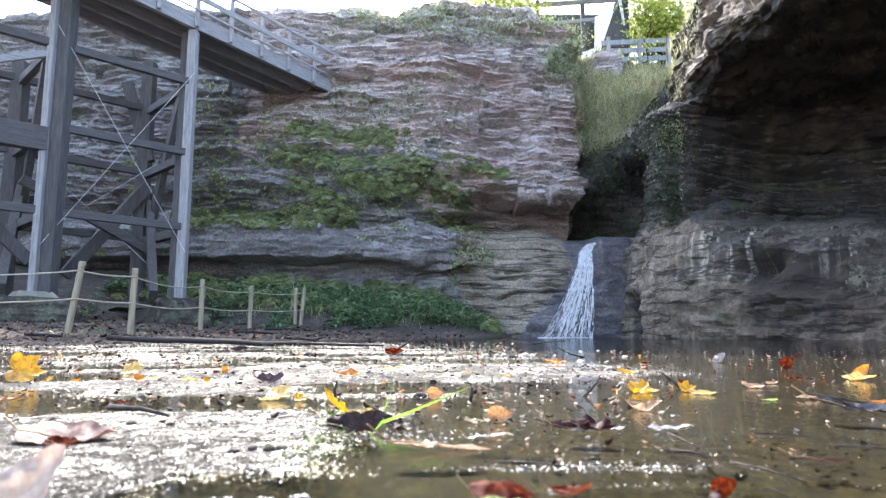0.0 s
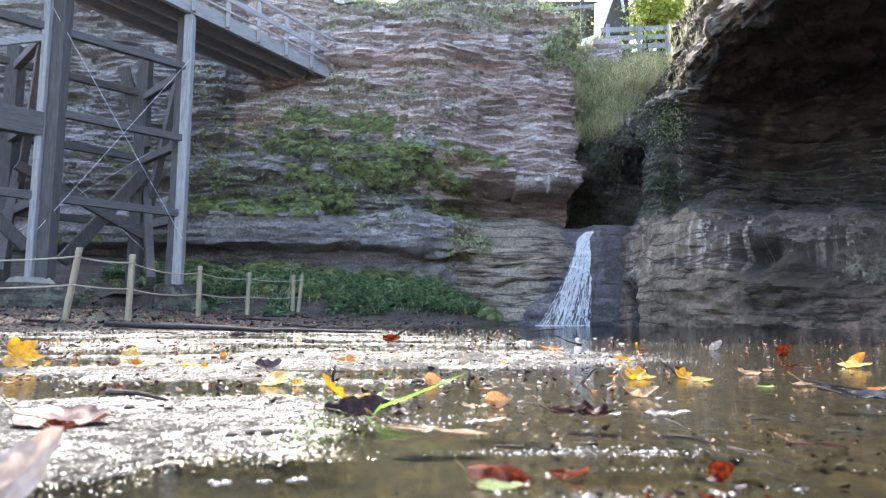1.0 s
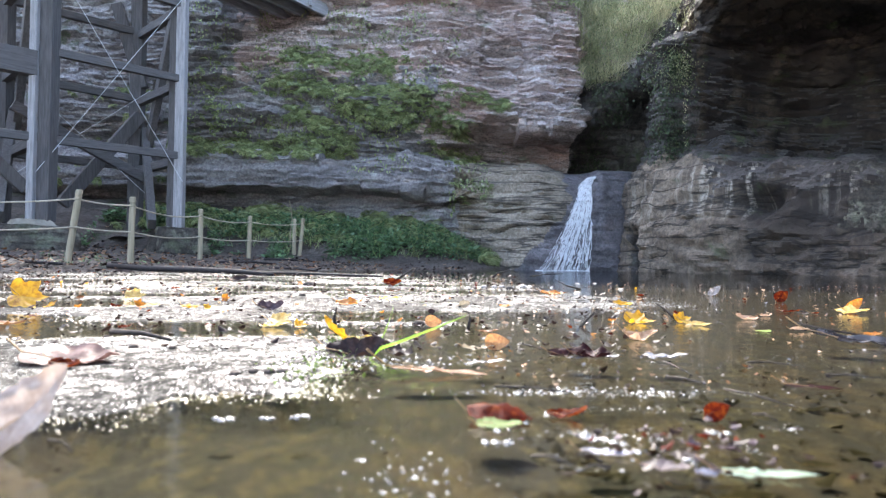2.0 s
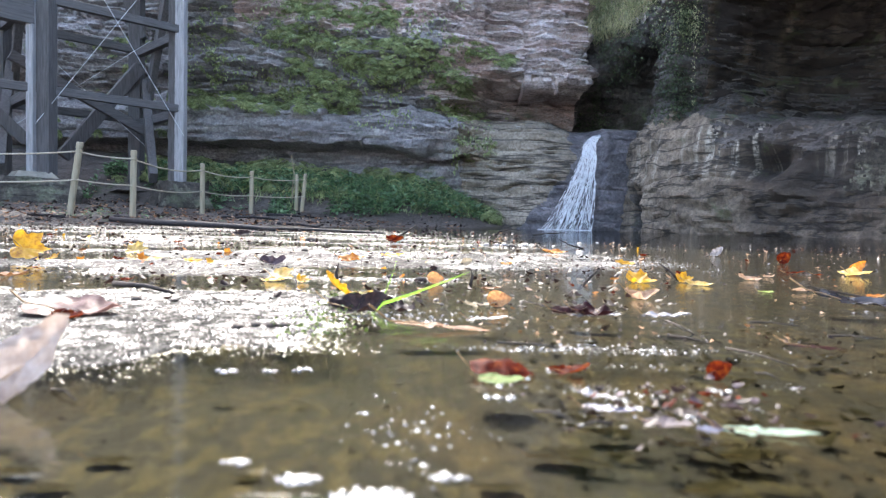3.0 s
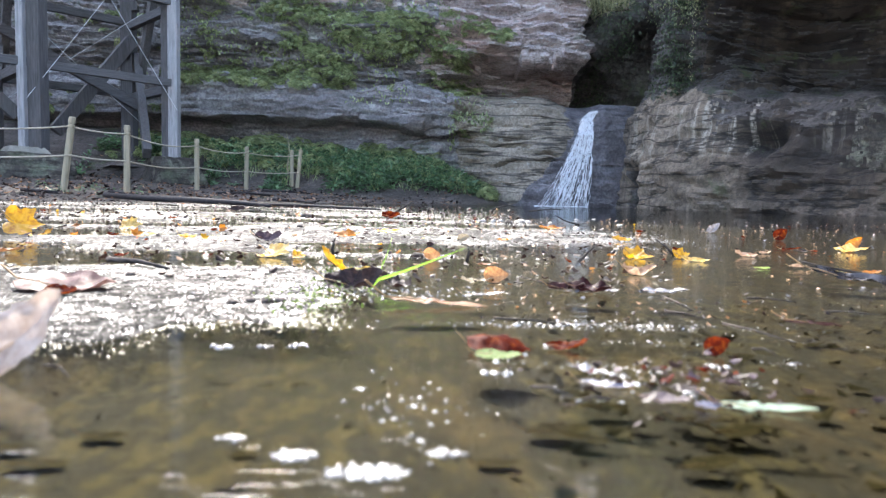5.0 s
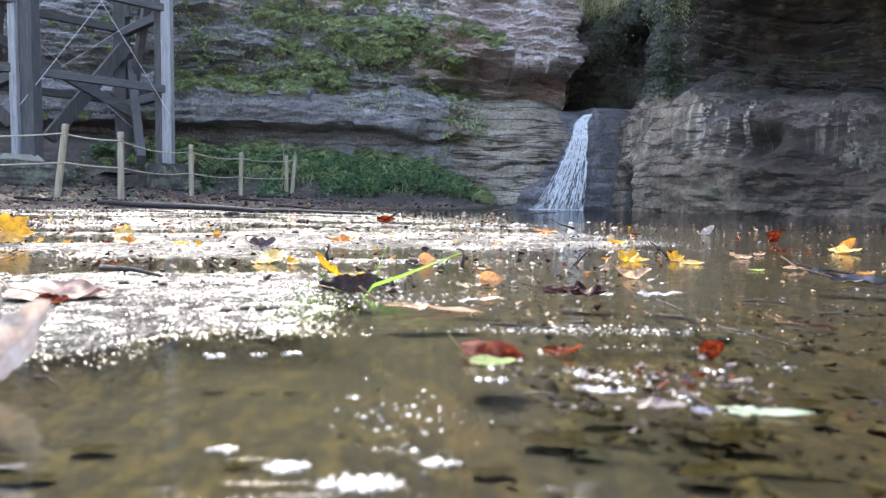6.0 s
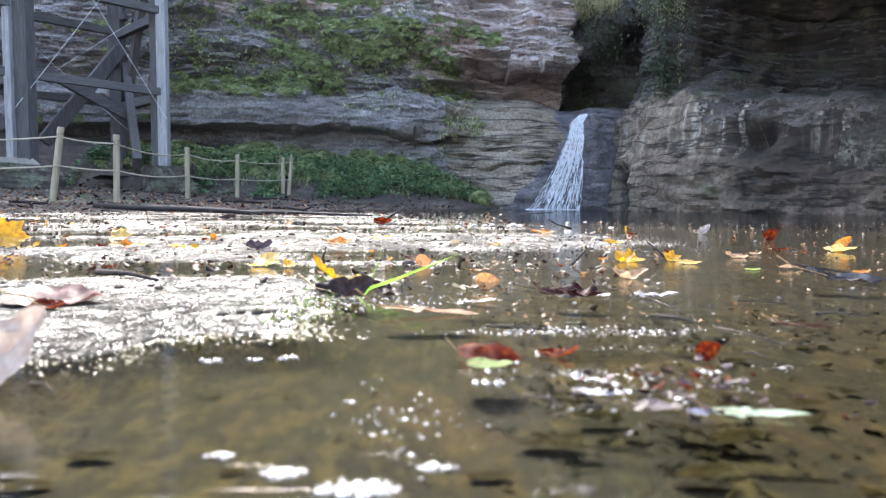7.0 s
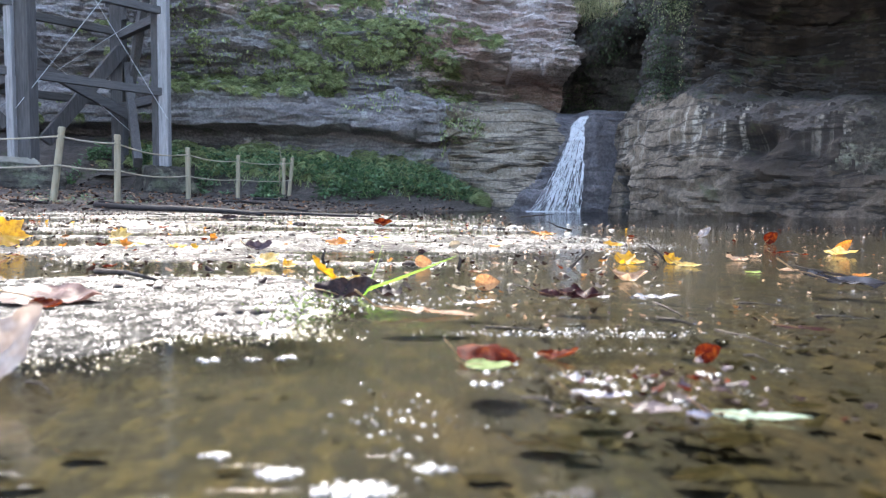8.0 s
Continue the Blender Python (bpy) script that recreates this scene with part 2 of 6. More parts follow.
STEEL = plain_material("galvanised_rod", (0.35, 0.36, 0.37), (0.55, 0.56, 0.57), 20, 0.5, 0.2)
BARK = plain_material("wet_bark", (0.022, 0.019, 0.017), (0.085, 0.072, 0.062), 14, 0.85, 0.9, (3, 3, 1))
BARK.node_tree.nodes["Principled BSDF"].inputs["Specular IOR Level"].default_value = 0.15
WET_LOG = plain_material("sodden_dark_wood", (0.012, 0.011, 0.012), (0.042, 0.037, 0.037), 14, 0.7, 0.9, (3, 3, 1))
WET_LOG.node_tree.nodes["Principled BSDF"].inputs["Specular IOR Level"].default_value = 0.2
STONE = plain_material("pale_pebble", (0.16, 0.155, 0.145), (0.34, 0.33, 0.31), 14, 0.45, 0.3)
ALGAE = leaf_material("dull_green_algae", (0.05, 0.075, 0.02), (0.095, 0.135, 0.035), (0.16, 0.20, 0.06), 20, 0.2)
GRASSBLADE = leaf_material("fresh_grass_blade", (0.20, 0.42, 0.04), (0.28, 0.52, 0.06), (0.36, 0.60, 0.09), 20)


def foam_material(name, rough, stops):
    m, nt, b = material(name, rough)
    g = nt.nodes.new("ShaderNodeNewGeometry")
    nt.links.new(ramp(nt, g.outputs["Random Per Island"], [(p, (c, c * 0.98, c * 0.94)) for p, c in stops]), b.inputs["Base Color"])
    b.inputs["Specular IOR Level"].default_value = 0.5
    return m


def fall_material():
    m, nt, b = material("falling_white_water", 0.25)
    n = noise_tex(nt, mapped(nt, (9, 9, 1.5)), 3, 5, 0.6)
    nt.links.new(ramp(nt, n, [(0.3, (0.70, 0.74, 0.78)), (0.6, (0.92, 0.93, 0.94))]), b.inputs["Base Color"])
    b.inputs["Transmission Weight"].default_value = 0.25
    return m


FOAM = foam_material("wet_white_foam", 0.42, ((0.0, 0.012), (0.45, 0.06), (0.85, 0.17), (1.0, 0.46)))
BUBBLE = foam_material("clear_bubbles", 0.18, ((0.0, 0.05), (0.5, 0.16), (0.85, 0.34), (1.0, 0.6)))
FALLS = fall_material()

# ---- building helpers ----
def link_mesh(name, verts, faces, mat, parent=None, label="", smooth=True):
    me = bpy.data.meshes.new(name)
    me.from_pydata([tuple(v) for v in verts], [], [tuple(f) for f in faces])
    if smooth:
        me.shade_smooth()
    me.materials.append(mat)
    ob = new(name, me)
    if parent is not None:
        ob.parent = parent
    if label:
        ob["label"] = label
    return ob


def part(name, bm, mat, parent=None, label="", smooth=False):
    me = bpy.data.meshes.new(name)
    bm.to_mesh(me)
    bm.free()
    if smooth:
        me.shade_smooth()
    me.materials.append(mat)
    ob = new(name, me)
    if parent is not None:
        ob.parent = parent
    if label:
        ob["label"] = label
    return ob


def smoothstep(a, b, x):
    t = min(1.0, max(0.0, (x - a) / (b - a)))
    return t * t * (3 - 2 * t)


def fbm(x, y, z, o=4):
    return noise.fractal((x, y, z), 0.9, 2.1, o)


def strata(x, y, z, thick=0.34, dip=0.05):
    zz = z + dip * x + 0.30 * noise.noise((x * 0.22, y * 0.22, z * 0.4)) + 0.06 * noise.noise((x * 1.1, y * 1.1, z))
    out = 0.0
    for th, amp, f in ((thick * 2.3, 0.20, 0.22), (thick, 0.24, 0.45), (thick * 0.36, 0.11, 0.9), (thick * 0.15, 0.05, 1.6)):
        lay = zz / th
        i = math.floor(lay)
        u = lay - i
        a = 1.6 * noise.noise((x * f + i * 5.13, y * f, i * 3.71 + z * 0.4))
        out += amp * a * min(1.0, u * 9) * (1 - 0.55 * u) - amp * 0.28 * math.exp(-((u / 0.10) ** 2))
    return out


def loft(name, columns, nu, nv, mat, shape, us=None):
    """A rock skin through columns of (x, y, z) nodes, pushed in and out along its normal by shape(x, y, z, u)."""
    cols = np.array(columns, float)
    k, n = cols.shape[:2]
    us = np.array(us if us is not None else np.linspace(0, 1, k), float)
    us = (us - us[0]) / (us[-1] - us[0])
    uu = np.linspace(0, 1, nu)
    ring = np.empty((nu, n, 3))
    for j in range(n):
        for c in range(3):
            ring[:, j, c] = np.interp(uu, us, cols[:, j, c])
    mean = cols.mean(0)
    seg = np.r_[0, np.cumsum(np.minimum(np.linalg.norm(np.diff(mean, axis=0), axis=1), 1.9))]
    seg /= seg[-1]
    vv = np.linspace(0, 1, nv)
    grid = np.empty((nu, nv, 3))
    for i in range(nu):
        for c in range(3):
            grid[i, :, c] = np.interp(vv, seg, ring[i, :, c])
    for _ in range(2):
        g = grid.copy()
        g[1:-1] = (grid[:-2] + 2 * grid[1:-1] + grid[2:]) / 4
        g[:, 1:-1] = (g[:, :-2] + 2 * g[:, 1:-1] + g[:, 2:]) / 4
        grid = g
    du, dv = np.gradient(grid, axis=0), np.gradient(grid, axis=1)
    nor = np.cross(du, dv)
    nor /= np.linalg.norm(nor, axis=2, keepdims=True) + 1e-9
    for i in range(nu):
        for j in range(nv):
            x, y, z = grid[i, j]
            grid[i, j] += nor[i, j] * shape(x, y, z, uu[i])
    faces = [(i * nv + j, (i + 1) * nv + j, (i + 1) * nv + j + 1, i * nv + j + 1) for i in range(nu - 1) for j in range(nv - 1)]
    ob = link_mesh(name, grid.reshape(-1, 3), faces, mat)
    ob.data.set_sharp_from_angle(angle=radians(32))
    return ob


# ---- ground ----
def bank(x, y):
    """Metres inside the earth bank, from the waterline."""
    return (-(x - 1.2) * 9.3 + (y - 16.3) * 6.7) / 11.46


def foam_cover(x, y):
    """How thickly foam and grit lie at a place on the water, 0 to 1."""
    if not 0.3 < y < 9.8 or x > 1.4 or x < -12:
        return 0.0
    warp = 0.10 * noise.noise((x * 3, y * 3, 1)) + 0.05 * noise.noise((x * 9, y * 9, 2))
    strip = noise.noise((x * 0.9 + 3, y * 3.2, 5)) + 0.5 * noise.noise((x * 2.2, y * 8, 6))
    near = smoothstep(0.0, 0.10, y - (0.60 - 0.34 * min(0, x + 0.12) * -1) + warp) * smoothstep(0, 0.12, 1.22 - y + warp) * smoothstep(-0.02, -0.16, x + 0.06 - 0.05 * y + warp) * smoothstep(-1.9, -1.0, x + 4 * warp)
    edge_mid = 0.78 - 0.75 * abs(y - 2.35)
    mid = smoothstep(1.33, 1.5, y + warp) * smoothstep(4.0, 3.2, y) * smoothstep(edge_mid + 0.1, edge_mid - 0.2, x + 2 * warp) * smoothstep(-0.18, 0.25, strip + (0.3 if 1.85 < y < 2.9 and x > -0.4 else 0.0))
    edge_far = 0.9 - 0.28 * (y - 3.0)
    far = smoothstep(2.8, 3.4, y) * smoothstep(9.5, 7.5, y) * smoothstep(edge_far + 0.3, edge_far - 0.6, x) * smoothstep(-0.15, 0.35, strip)
    return max(near, mid, far)


def ground_z(x, y):
    d = bank(x, y) + 0.35 * noise.noise((x * 0.5, y * 0.5, 3))
    if y < 0 or x > 4 or abs(x) > 30:
        d = min(d, 2.0)
    pool = -0.022 - 0.012 * noise.noise((x * 2.5, y * 2.5, 0)) - 0.45 * smoothstep(6, 13, y + 0.8 * x)
    z = pool if d < 0 else 0.066 * d
    if -0.4 < d < 0:
        z = pool * (-d / 0.4)
    if d > 0 and y > 15.8:
        z += (min(y, 18.6) - 15.8) * 0.46 * smoothstep(2.2, -0.6, x + 0.5 * noise.noise((x, y, 2))) * smoothstep(15.6, 16.8, y)
    if z < 0:
        z = max(z, z + (0.0016 + 0.001 * noise.noise((x * 30, y * 30, 6)) - z) * min(1.0, 1.2 * foam_cover(x, y)))
    z += 0.03 * noise.noise((x * 1.7, y * 1.7, 8)) * smoothstep(0, 2, d)
    far = math.hypot(x, y)
    if far > 30:
        z = max(z, 0.02 * (far - 30) ** 0.9 * 0.3)
    return z


def grid_axis(spans):
    out = []
    for a, b, step in spans:
        out += list(np.arange(a, b - 1e-6, step))
    return out + [spans[-1][1]]


gx = grid_axis([(-600, -60, 60), (-60, -16, 4), (-16, -3, 0.25), (-3, -0.9, 0.06), (-0.9, 0.6, 0.025), (0.6, 3, 0.06), (3, 10, 0.3), (10, 60, 5), (60, 600, 60)])
gy = grid_axis([(-600, -60, 60), (-60, -4, 4), (-4, 0.2, 0.3), (0.2, 1.6, 0.025), (1.6, 3, 0.04), (3, 8, 0.12), (8, 20, 0.25), (20, 60, 4), (60, 600, 60)])
verts = [(x, y, ground_z(x, y)) for x in gx for y in gy]
ny = len(gy)
faces = [(i * ny + j, (i + 1) * ny + j, (i + 1) * ny + j + 1, i * ny + j + 1) for i in range(len(gx) - 1) for j in range(ny - 1)]
ground = tagged(link_mesh("ground", verts, faces, BED), "olive brown silt stream bed and bare earth bank", "ground", kind="structure")
ground.data.materials.append(EARTH)
ground.data.materials.append(GRIT)
for poly in ground.data.polygons:
    if bank(poly.center.x, poly.center.y) > 0 and poly.center.z > 0.0:
        poly.material_index = 1
    elif foam_cover(poly.center.x, poly.center.y) > 0.7 + 0.5 * noise.noise((poly.center.x * 14, poly.center.y * 14, 9)):
        poly.material_index = 2
wx, wy = grid_axis([(-14, 10, 0.5)]), grid_axis([(-8, 20, 0.5)])
water = link_mesh("water", [(x, y, 0) for x in wx for y in wy],
                  [(i * len(wy) + j, (i + 1) * len(wy) + j, (i + 1) * len(wy) + j + 1, i * len(wy) + j + 1) for i in range(len(wx) - 1) for j in range(len(wy) - 1)], WATER)
tagged(water, "shallow clear brown stream pool with small ripples", "water", kind="structure")

# ---- cliffs ----
def column(x, pts, shift=0.0):
    lift = 0.35 * smoothstep(3.6, 2.0, x)
    return [(x, y + shift, z + lift * smoothstep(8.0, 10.0, z)) for y, z in pts]


LEFT = [(18.6, -0.8), (18.6, 1.5), (19.0, 1.75), (18.8, 2.15), (17.95, 2.25), (17.95, 3.1), (18.2, 3.22), (18.9, 3.3), (18.9, 4.2), (18.7, 4.4), (19.0, 6.2), (19.2, 8.2), (19.4, 10.0), (20.5, 10.4), (60, 11.5)]
MID = [(18.1, -0.8), (18.1, 1.5), (18.3, 1.7), (18.1, 2.05), (17.7, 2.2), (17.95, 2.9), (18.4, 3.2), (19.1, 3.4), (19.0, 4.1), (18.3, 4.3), (18.6, 6.4), (19.0, 8.4), (19.4, 10.3), (20.5, 10.6), (60, 11.5)]
APRON = [(17.2, -0.8), (17.25, 0.3), (17.5, 1.1), (17.7, 1.7), (17.95, 2.3), (18.25, 2.8), (18.7, 3.08), (20.4, 3.2), (20.2, 4.05), (18.6, 4.22), (18.9, 6.2), (19.2, 8.3), (19.5, 10.3), (20.6, 10.6), (60, 11.5)]
FALL = [(17.4, -0.8), (17.5, 0.2), (17.65, 0.9), (17.8, 1.5), (17.95, 2.0), (18.2, 2.5), (18.8, 2.85), (20.8, 3.1), (20.6, 4.05), (18.9, 4.25), (19.1, 6.2), (19.3, 8.2), (19.7, 10.2), (20.8, 10.5), (60, 11.5)]
END = [(17.6, -0.8), (17.6, 0.2), (17.75, 0.9), (17.85, 1.6), (17.95, 2.3), (18.1, 2.8), (18.9, 3.0), (23.6, 3.1), (23.6, 4.1), (23.2, 4.3), (22.0, 6.2), (22.0, 8.2), (22.4, 10.2), (23.5, 10.4), (60, 11.5)]


def back_shape(x, y, z, u):
    slab = smoothstep(3.25, 2.9, z) * smoothstep(0.3, -2.0, x)
    apron = smoothstep(3.25, 2.9, z) * smoothstep(0.2, 1.6, x)
    layer = strata(x, y, z) * (1 - max(0.92 * slab, 0.92 * apron)) * (1.0 if y < 21 else 0.3)
    crack = 0.0
    for k in range(1, 13):
        line = 0.45 + 0.20 * k + (0.16 if k % 3 else -0.12) * noise.noise((k * 3.7, 0, 1)) * (x - 2.2) + 0.22 * noise.noise((x * 0.7, 0, 3 * k)) + 0.05 * noise.noise((x * 4, 0, 3 * k))
        open_ = max(0.0, 0.15 + 1.3 * noise.noise((x * 0.8, 4, k * 5)))
        crack -= 0.24 * open_ * math.exp(-(((z - line) / 0.032) ** 2)) * max(apron * smoothstep(3.5, 2.8, x), 0.5 * slab)
        crack += 0.035 * open_ * smoothstep(0.0, 0.10, z - line) * smoothstep(0.34, 0.12, z - line) * apron * smoothstep(3.5, 2.8, x)
    wx_, wz_ = x + 0.3 * noise.noise((x * 1.2, z * 1.2, 3)), z + 0.05 * x + 0.12 * noise.noise((x * 0.8, z * 1.2, 7))
    chip = 0.12 * noise.cell((wx_ * 0.9, 3.3, wz_ * 2.9)) + 0.06 * noise.cell((wx_ * 2.3, 8.1, wz_ * 7.5))
    chip *= (1 - 0.85 * apron) * (1 - 0.7 * slab)
    return layer + crack + chip + 0.20 * fbm(x * 0.5, y * 0.5, z * 0.8) * (1 - 0.5 * apron) + 0.05 * fbm(x * 2, y * 2, z * 6) * (1 - apron * 0.4)


back = loft("cliff_back", [column(-22, LEFT, 1.5), column(-12, LEFT, 0.3), column(-4, LEFT), column(-1.8, LEFT, -0.1), column(0, MID), column(1.6, APRON, 0.2), column(2.8, APRON), column(3.6, FALL), column(4.1, FALL, 0.1), column(4.5, END), column(5.0, END, 0.1), column(6.5, END, 0.1)],
            640, 440, ROCK, back_shape, us=[-14, -10.5, -4, -1.8, 0, 1.6, 2.8, 3.6, 4.3, 5.2, 5.8, 6.8])
back.data.materials.append(ROCK_APRON)
back.data.materials.append(ROCK_WET)
back.data.materials.append(ROCK_SLAB)
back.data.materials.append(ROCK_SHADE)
for poly in back.data.polygons:
    c = poly.center
    j = 0.35 * noise.noise((c.x * 1.6, 0, c.z * 1.6)) + 0.15 * noise.noise((c.x * 6, 1, c.z * 6))
    left_edge = 3.55 - 1.75 * (1 - min(1.0, max(0.0, c.z / 2.5))) ** 1.5
    # recess behind the falls: shade painted by the darker rock
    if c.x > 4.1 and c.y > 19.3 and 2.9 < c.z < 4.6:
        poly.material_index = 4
    elif c.z < 3.0 and c.x > left_edge + 0.10 + 0.8 * j and c.y < 19.5:
        poly.material_index = 2
    elif c.z < 3.25 + 0.3 * j and c.x > 0.4 + j and c.y < 20:
        poly.material_index = 1
    elif (c.z < 3.4 + 0.3 * j and c.x < 0.4 + j) or c.x < -6.2 + 2 * j or (c.z < 5.6 + 1.5 * j and c.x < -0.4 + 2.5 * j):
        poly.material_index = 3
tagged(back, "layered red and grey sandstone cliff with ledges", "cliff", kind="structure")


def wall_column(b, lip, r, low=1.0, top=11.0):
    """A column of the right-hand wall: base point, lip point, depth of the hollow."""
    bx, by = b
    lx, ly, lz = lip
    nx, ny_ = (0.78, 0.62)
    out = []
    for o, z in ((0.0, -0.8), (-0.05, 0.2), (-0.02, 0.9), (0.12, 1.8), (0.3, 2.6), (0.5, 2.95), (0.4 + 0.5 * r, 3.15), (0.4 + r, 3.6), (0.4 + r, 4.9), (0.4 + 0.7 * r, 5.9)):
        out.append((bx + nx * o, by + ny_ * o, z * (low if z < 3.7 else 1.0)))
    out += [(lx + 0.5 * nx, ly + 0.5 * ny_, lz - 0.25), (lx, ly, lz), (lx + 0.25, ly + 0.3, lz + 0.6), (lx + 0.7, ly + 0.9, lz + 2.4), (lx + 3, ly + 2.2, top), (lx + 40, ly + 30, top + 1)]
    return out


def right_shape(x, y, z, u):
    n = 0.26 * fbm(x * 0.5, y * 0.5, z * 0.7) + 0.07 * fbm(x * 1.8, y * 1.8, z * 1.6)
    if z > 3.0:
        blocky = 0.05 * noise.cell((x * 1.3 + 0.4 * n, y * 1.3, z * 3.4 + 0.5 * x)) + 0.025 * noise.cell((x * 3.1, y * 3.1, z * 8 + x)) if z > 5.8 else 0.0
        return n + blocky + 0.05 * fbm(x * 4, y * 4, z * 6) + 0.7 * strata(x, y, z) + 0.05 * noise.ridged_multi_fractal((x * 1.1, y * 1.1, z * 1.6), 0.9, 2.1, 5, 0.9, 2.0)
    n += 0.07 * strata(x, y, z, 0.5) + 0.05 * noise.ridged_multi_fractal((x * 1.4, y * 1.4, z * 2.2), 0.9, 2.1, 5, 0.9, 2.0)
    for zc, d, w, k in ((1.22, 0.26, 0.045, 1.0), (0.66, 0.14, 0.035, 2.0), (0.36, 0.08, 0.03, 5.0), (1.0, 0.05, 0.025, 6.0), (2.55, 0.05, 0.025, 4.0)):
        line = zc + 0.20 * noise.noise((x * 0.8, y * 0.8, k)) + 0.05 * noise.noise((x * 4, y * 4, k))
        line += 0.14 * noise.noise((x * 1.7, y * 1.7, k + 20))
        n -= d * max(0.0, 0.15 + 1.5 * noise.noise((x * 0.9, y * 0.9, k + 9))) * math.exp(-(((z - line) / w) ** 2))
    hollow = ((x - 7.0) ** 2 + (y - 14.0) ** 2) / 0.24 + ((z - 1.55) / 0.30) ** 2
    n += 0.035 * fbm(x * 4, y * 4, z * 5) + 0.09 * noise.ridged_multi_fractal((x * 1.6, y * 1.6, z * 3), 0.9, 2.1, 5, 0.9, 2.0) * smoothstep(1.5, 0.6, z)
    foot = ((x - 5.0) ** 2 + (y - 16.95) ** 2) / 0.13
    n += 0.16 * math.exp(-foot * 0.5 - ((z - 1.28) / 0.16) ** 2) - 1.0 * math.exp(-foot * 0.8 - ((z - 0.2) / 0.75) ** 4)
    return n - 0.75 * math.exp(-hollow)


# lips nearer than y 10 are out of view, extended left to add shade
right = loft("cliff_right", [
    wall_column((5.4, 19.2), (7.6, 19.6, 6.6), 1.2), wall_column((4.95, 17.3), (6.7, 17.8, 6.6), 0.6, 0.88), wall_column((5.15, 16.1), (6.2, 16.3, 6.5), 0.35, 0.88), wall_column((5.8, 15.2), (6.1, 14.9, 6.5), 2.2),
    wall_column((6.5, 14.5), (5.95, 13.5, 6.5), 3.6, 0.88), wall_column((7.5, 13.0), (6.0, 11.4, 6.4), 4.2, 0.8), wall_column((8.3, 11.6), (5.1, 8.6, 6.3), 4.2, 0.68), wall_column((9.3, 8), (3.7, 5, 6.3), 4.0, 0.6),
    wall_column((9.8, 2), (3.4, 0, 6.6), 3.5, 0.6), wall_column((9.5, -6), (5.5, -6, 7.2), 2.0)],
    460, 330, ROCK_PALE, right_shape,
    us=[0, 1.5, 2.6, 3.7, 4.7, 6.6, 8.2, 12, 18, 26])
right.data.materials.append(ROCK_LICHEN)
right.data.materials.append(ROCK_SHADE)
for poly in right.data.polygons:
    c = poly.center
    # up-facing ledge tops darkened by colour, in place of the overhang's shade
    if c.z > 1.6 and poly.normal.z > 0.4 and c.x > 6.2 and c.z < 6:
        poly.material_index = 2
    # alcove beside the gully, its shade put into the rock colour
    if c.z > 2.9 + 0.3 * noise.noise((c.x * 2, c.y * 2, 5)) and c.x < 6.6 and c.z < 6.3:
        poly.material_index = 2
    # hollow at the wall's foot, its depth shade painted in
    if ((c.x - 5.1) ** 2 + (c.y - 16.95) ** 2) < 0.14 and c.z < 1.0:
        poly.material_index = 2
    d = math.hypot(c.x - 8.12, c.y - 11.9) + 0.5 * noise.noise((c.x * 3, c.y * 3, c.z * 3)) + 0.3 * noise.noise((c.x * 9, c.y * 9, c.z * 9))
    if d < 0.55 and 0.8 < c.z < 3.0:
        poly.material_index = 1
tagged(right, "overhanging sandstone wall with pale mineral streaks and deep hollow", "cliff", kind="structure")

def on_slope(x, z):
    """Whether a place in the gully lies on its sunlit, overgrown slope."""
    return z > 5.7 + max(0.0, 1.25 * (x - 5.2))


gully = loft("cliff_gully", [[(x, 23 + s, 2.9), (x, 22.6 + s, 4.0), (x, 21.4 + s, b - 0.9), (x, 19.7 + s, b - 0.4), (x, 19.3 + s, b), (x, 20.2 + s, b + 0.45 * (9.1 - b)), (x, 22.3 + s, 9.1), (x, 23.7, 10.2), (x, 60, 11.3)] for x, s, b in ((3.9, 0.4, 5.0), (4.8, 0, 5.2), (5.6, -0.5, 5.7), (6.4, -0.6, 6.3), (7.4, -0.6, 7.0), (9, 0, 7.2), (14, 2, 7.2))],
            140, 150, ROCK, lambda x, y, z, u: strata(x, y, z) + 0.3 * fbm(x * 0.7, y * 0.7, z * 0.9))
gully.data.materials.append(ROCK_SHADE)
# rock off the sunlit slope takes its shade from the darker material
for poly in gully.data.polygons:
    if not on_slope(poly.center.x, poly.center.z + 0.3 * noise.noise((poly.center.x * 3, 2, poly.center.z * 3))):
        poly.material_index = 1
tagged(gully, "shaded rock gully with overgrown slope", "cliff", kind="structure")

# added wall out of view; its heights set how much sky light gets in
RING = [(9.5, -5.0), (6.0, -13.0), (-2.0, -16.5), (-11.0, -14.0), (-17.0, -6.0), (-19.0, 4.0), (-19.5, 14.0), (-20.0, 21.0)]
behind = loft("unseen_cliff_behind", [[(x, y, -0.6), (x * 1.02, y * 1.02, 1.0), (x * 1.06, y * 1.06, 0.4 * h), (x * 1.15, y * 1.15, 0.85 * h), (x * 1.4, y * 1.4, h), (x * 3, y * 3, h + 1)] for (x, y), h in zip(RING, (8, 4, 3, 6, 9, 10, 10, 10.5))],
              160, 60, ROCK, lambda x, y, z, u: 0.6 * strata(x, y, z, 0.6) + 0.4 * fbm(x * 0.3, y * 0.3, z * 0.4))
tagged(behind, "unseen sandstone wall added behind the camera to limit sky light", "cliff", kind="structure")

# ---- shared shapes ----
from mathutils.bvhtree import BVHTree


def bvh_of(ob):
    return BVHTree.FromPolygons([v.co for v in ob.data.vertices], [p.vertices for p in ob.data.polygons])


BACK_TREE, RIGHT_TREE, GULLY_TREE = bvh_of(back), bvh_of(right), bvh_of(gully)


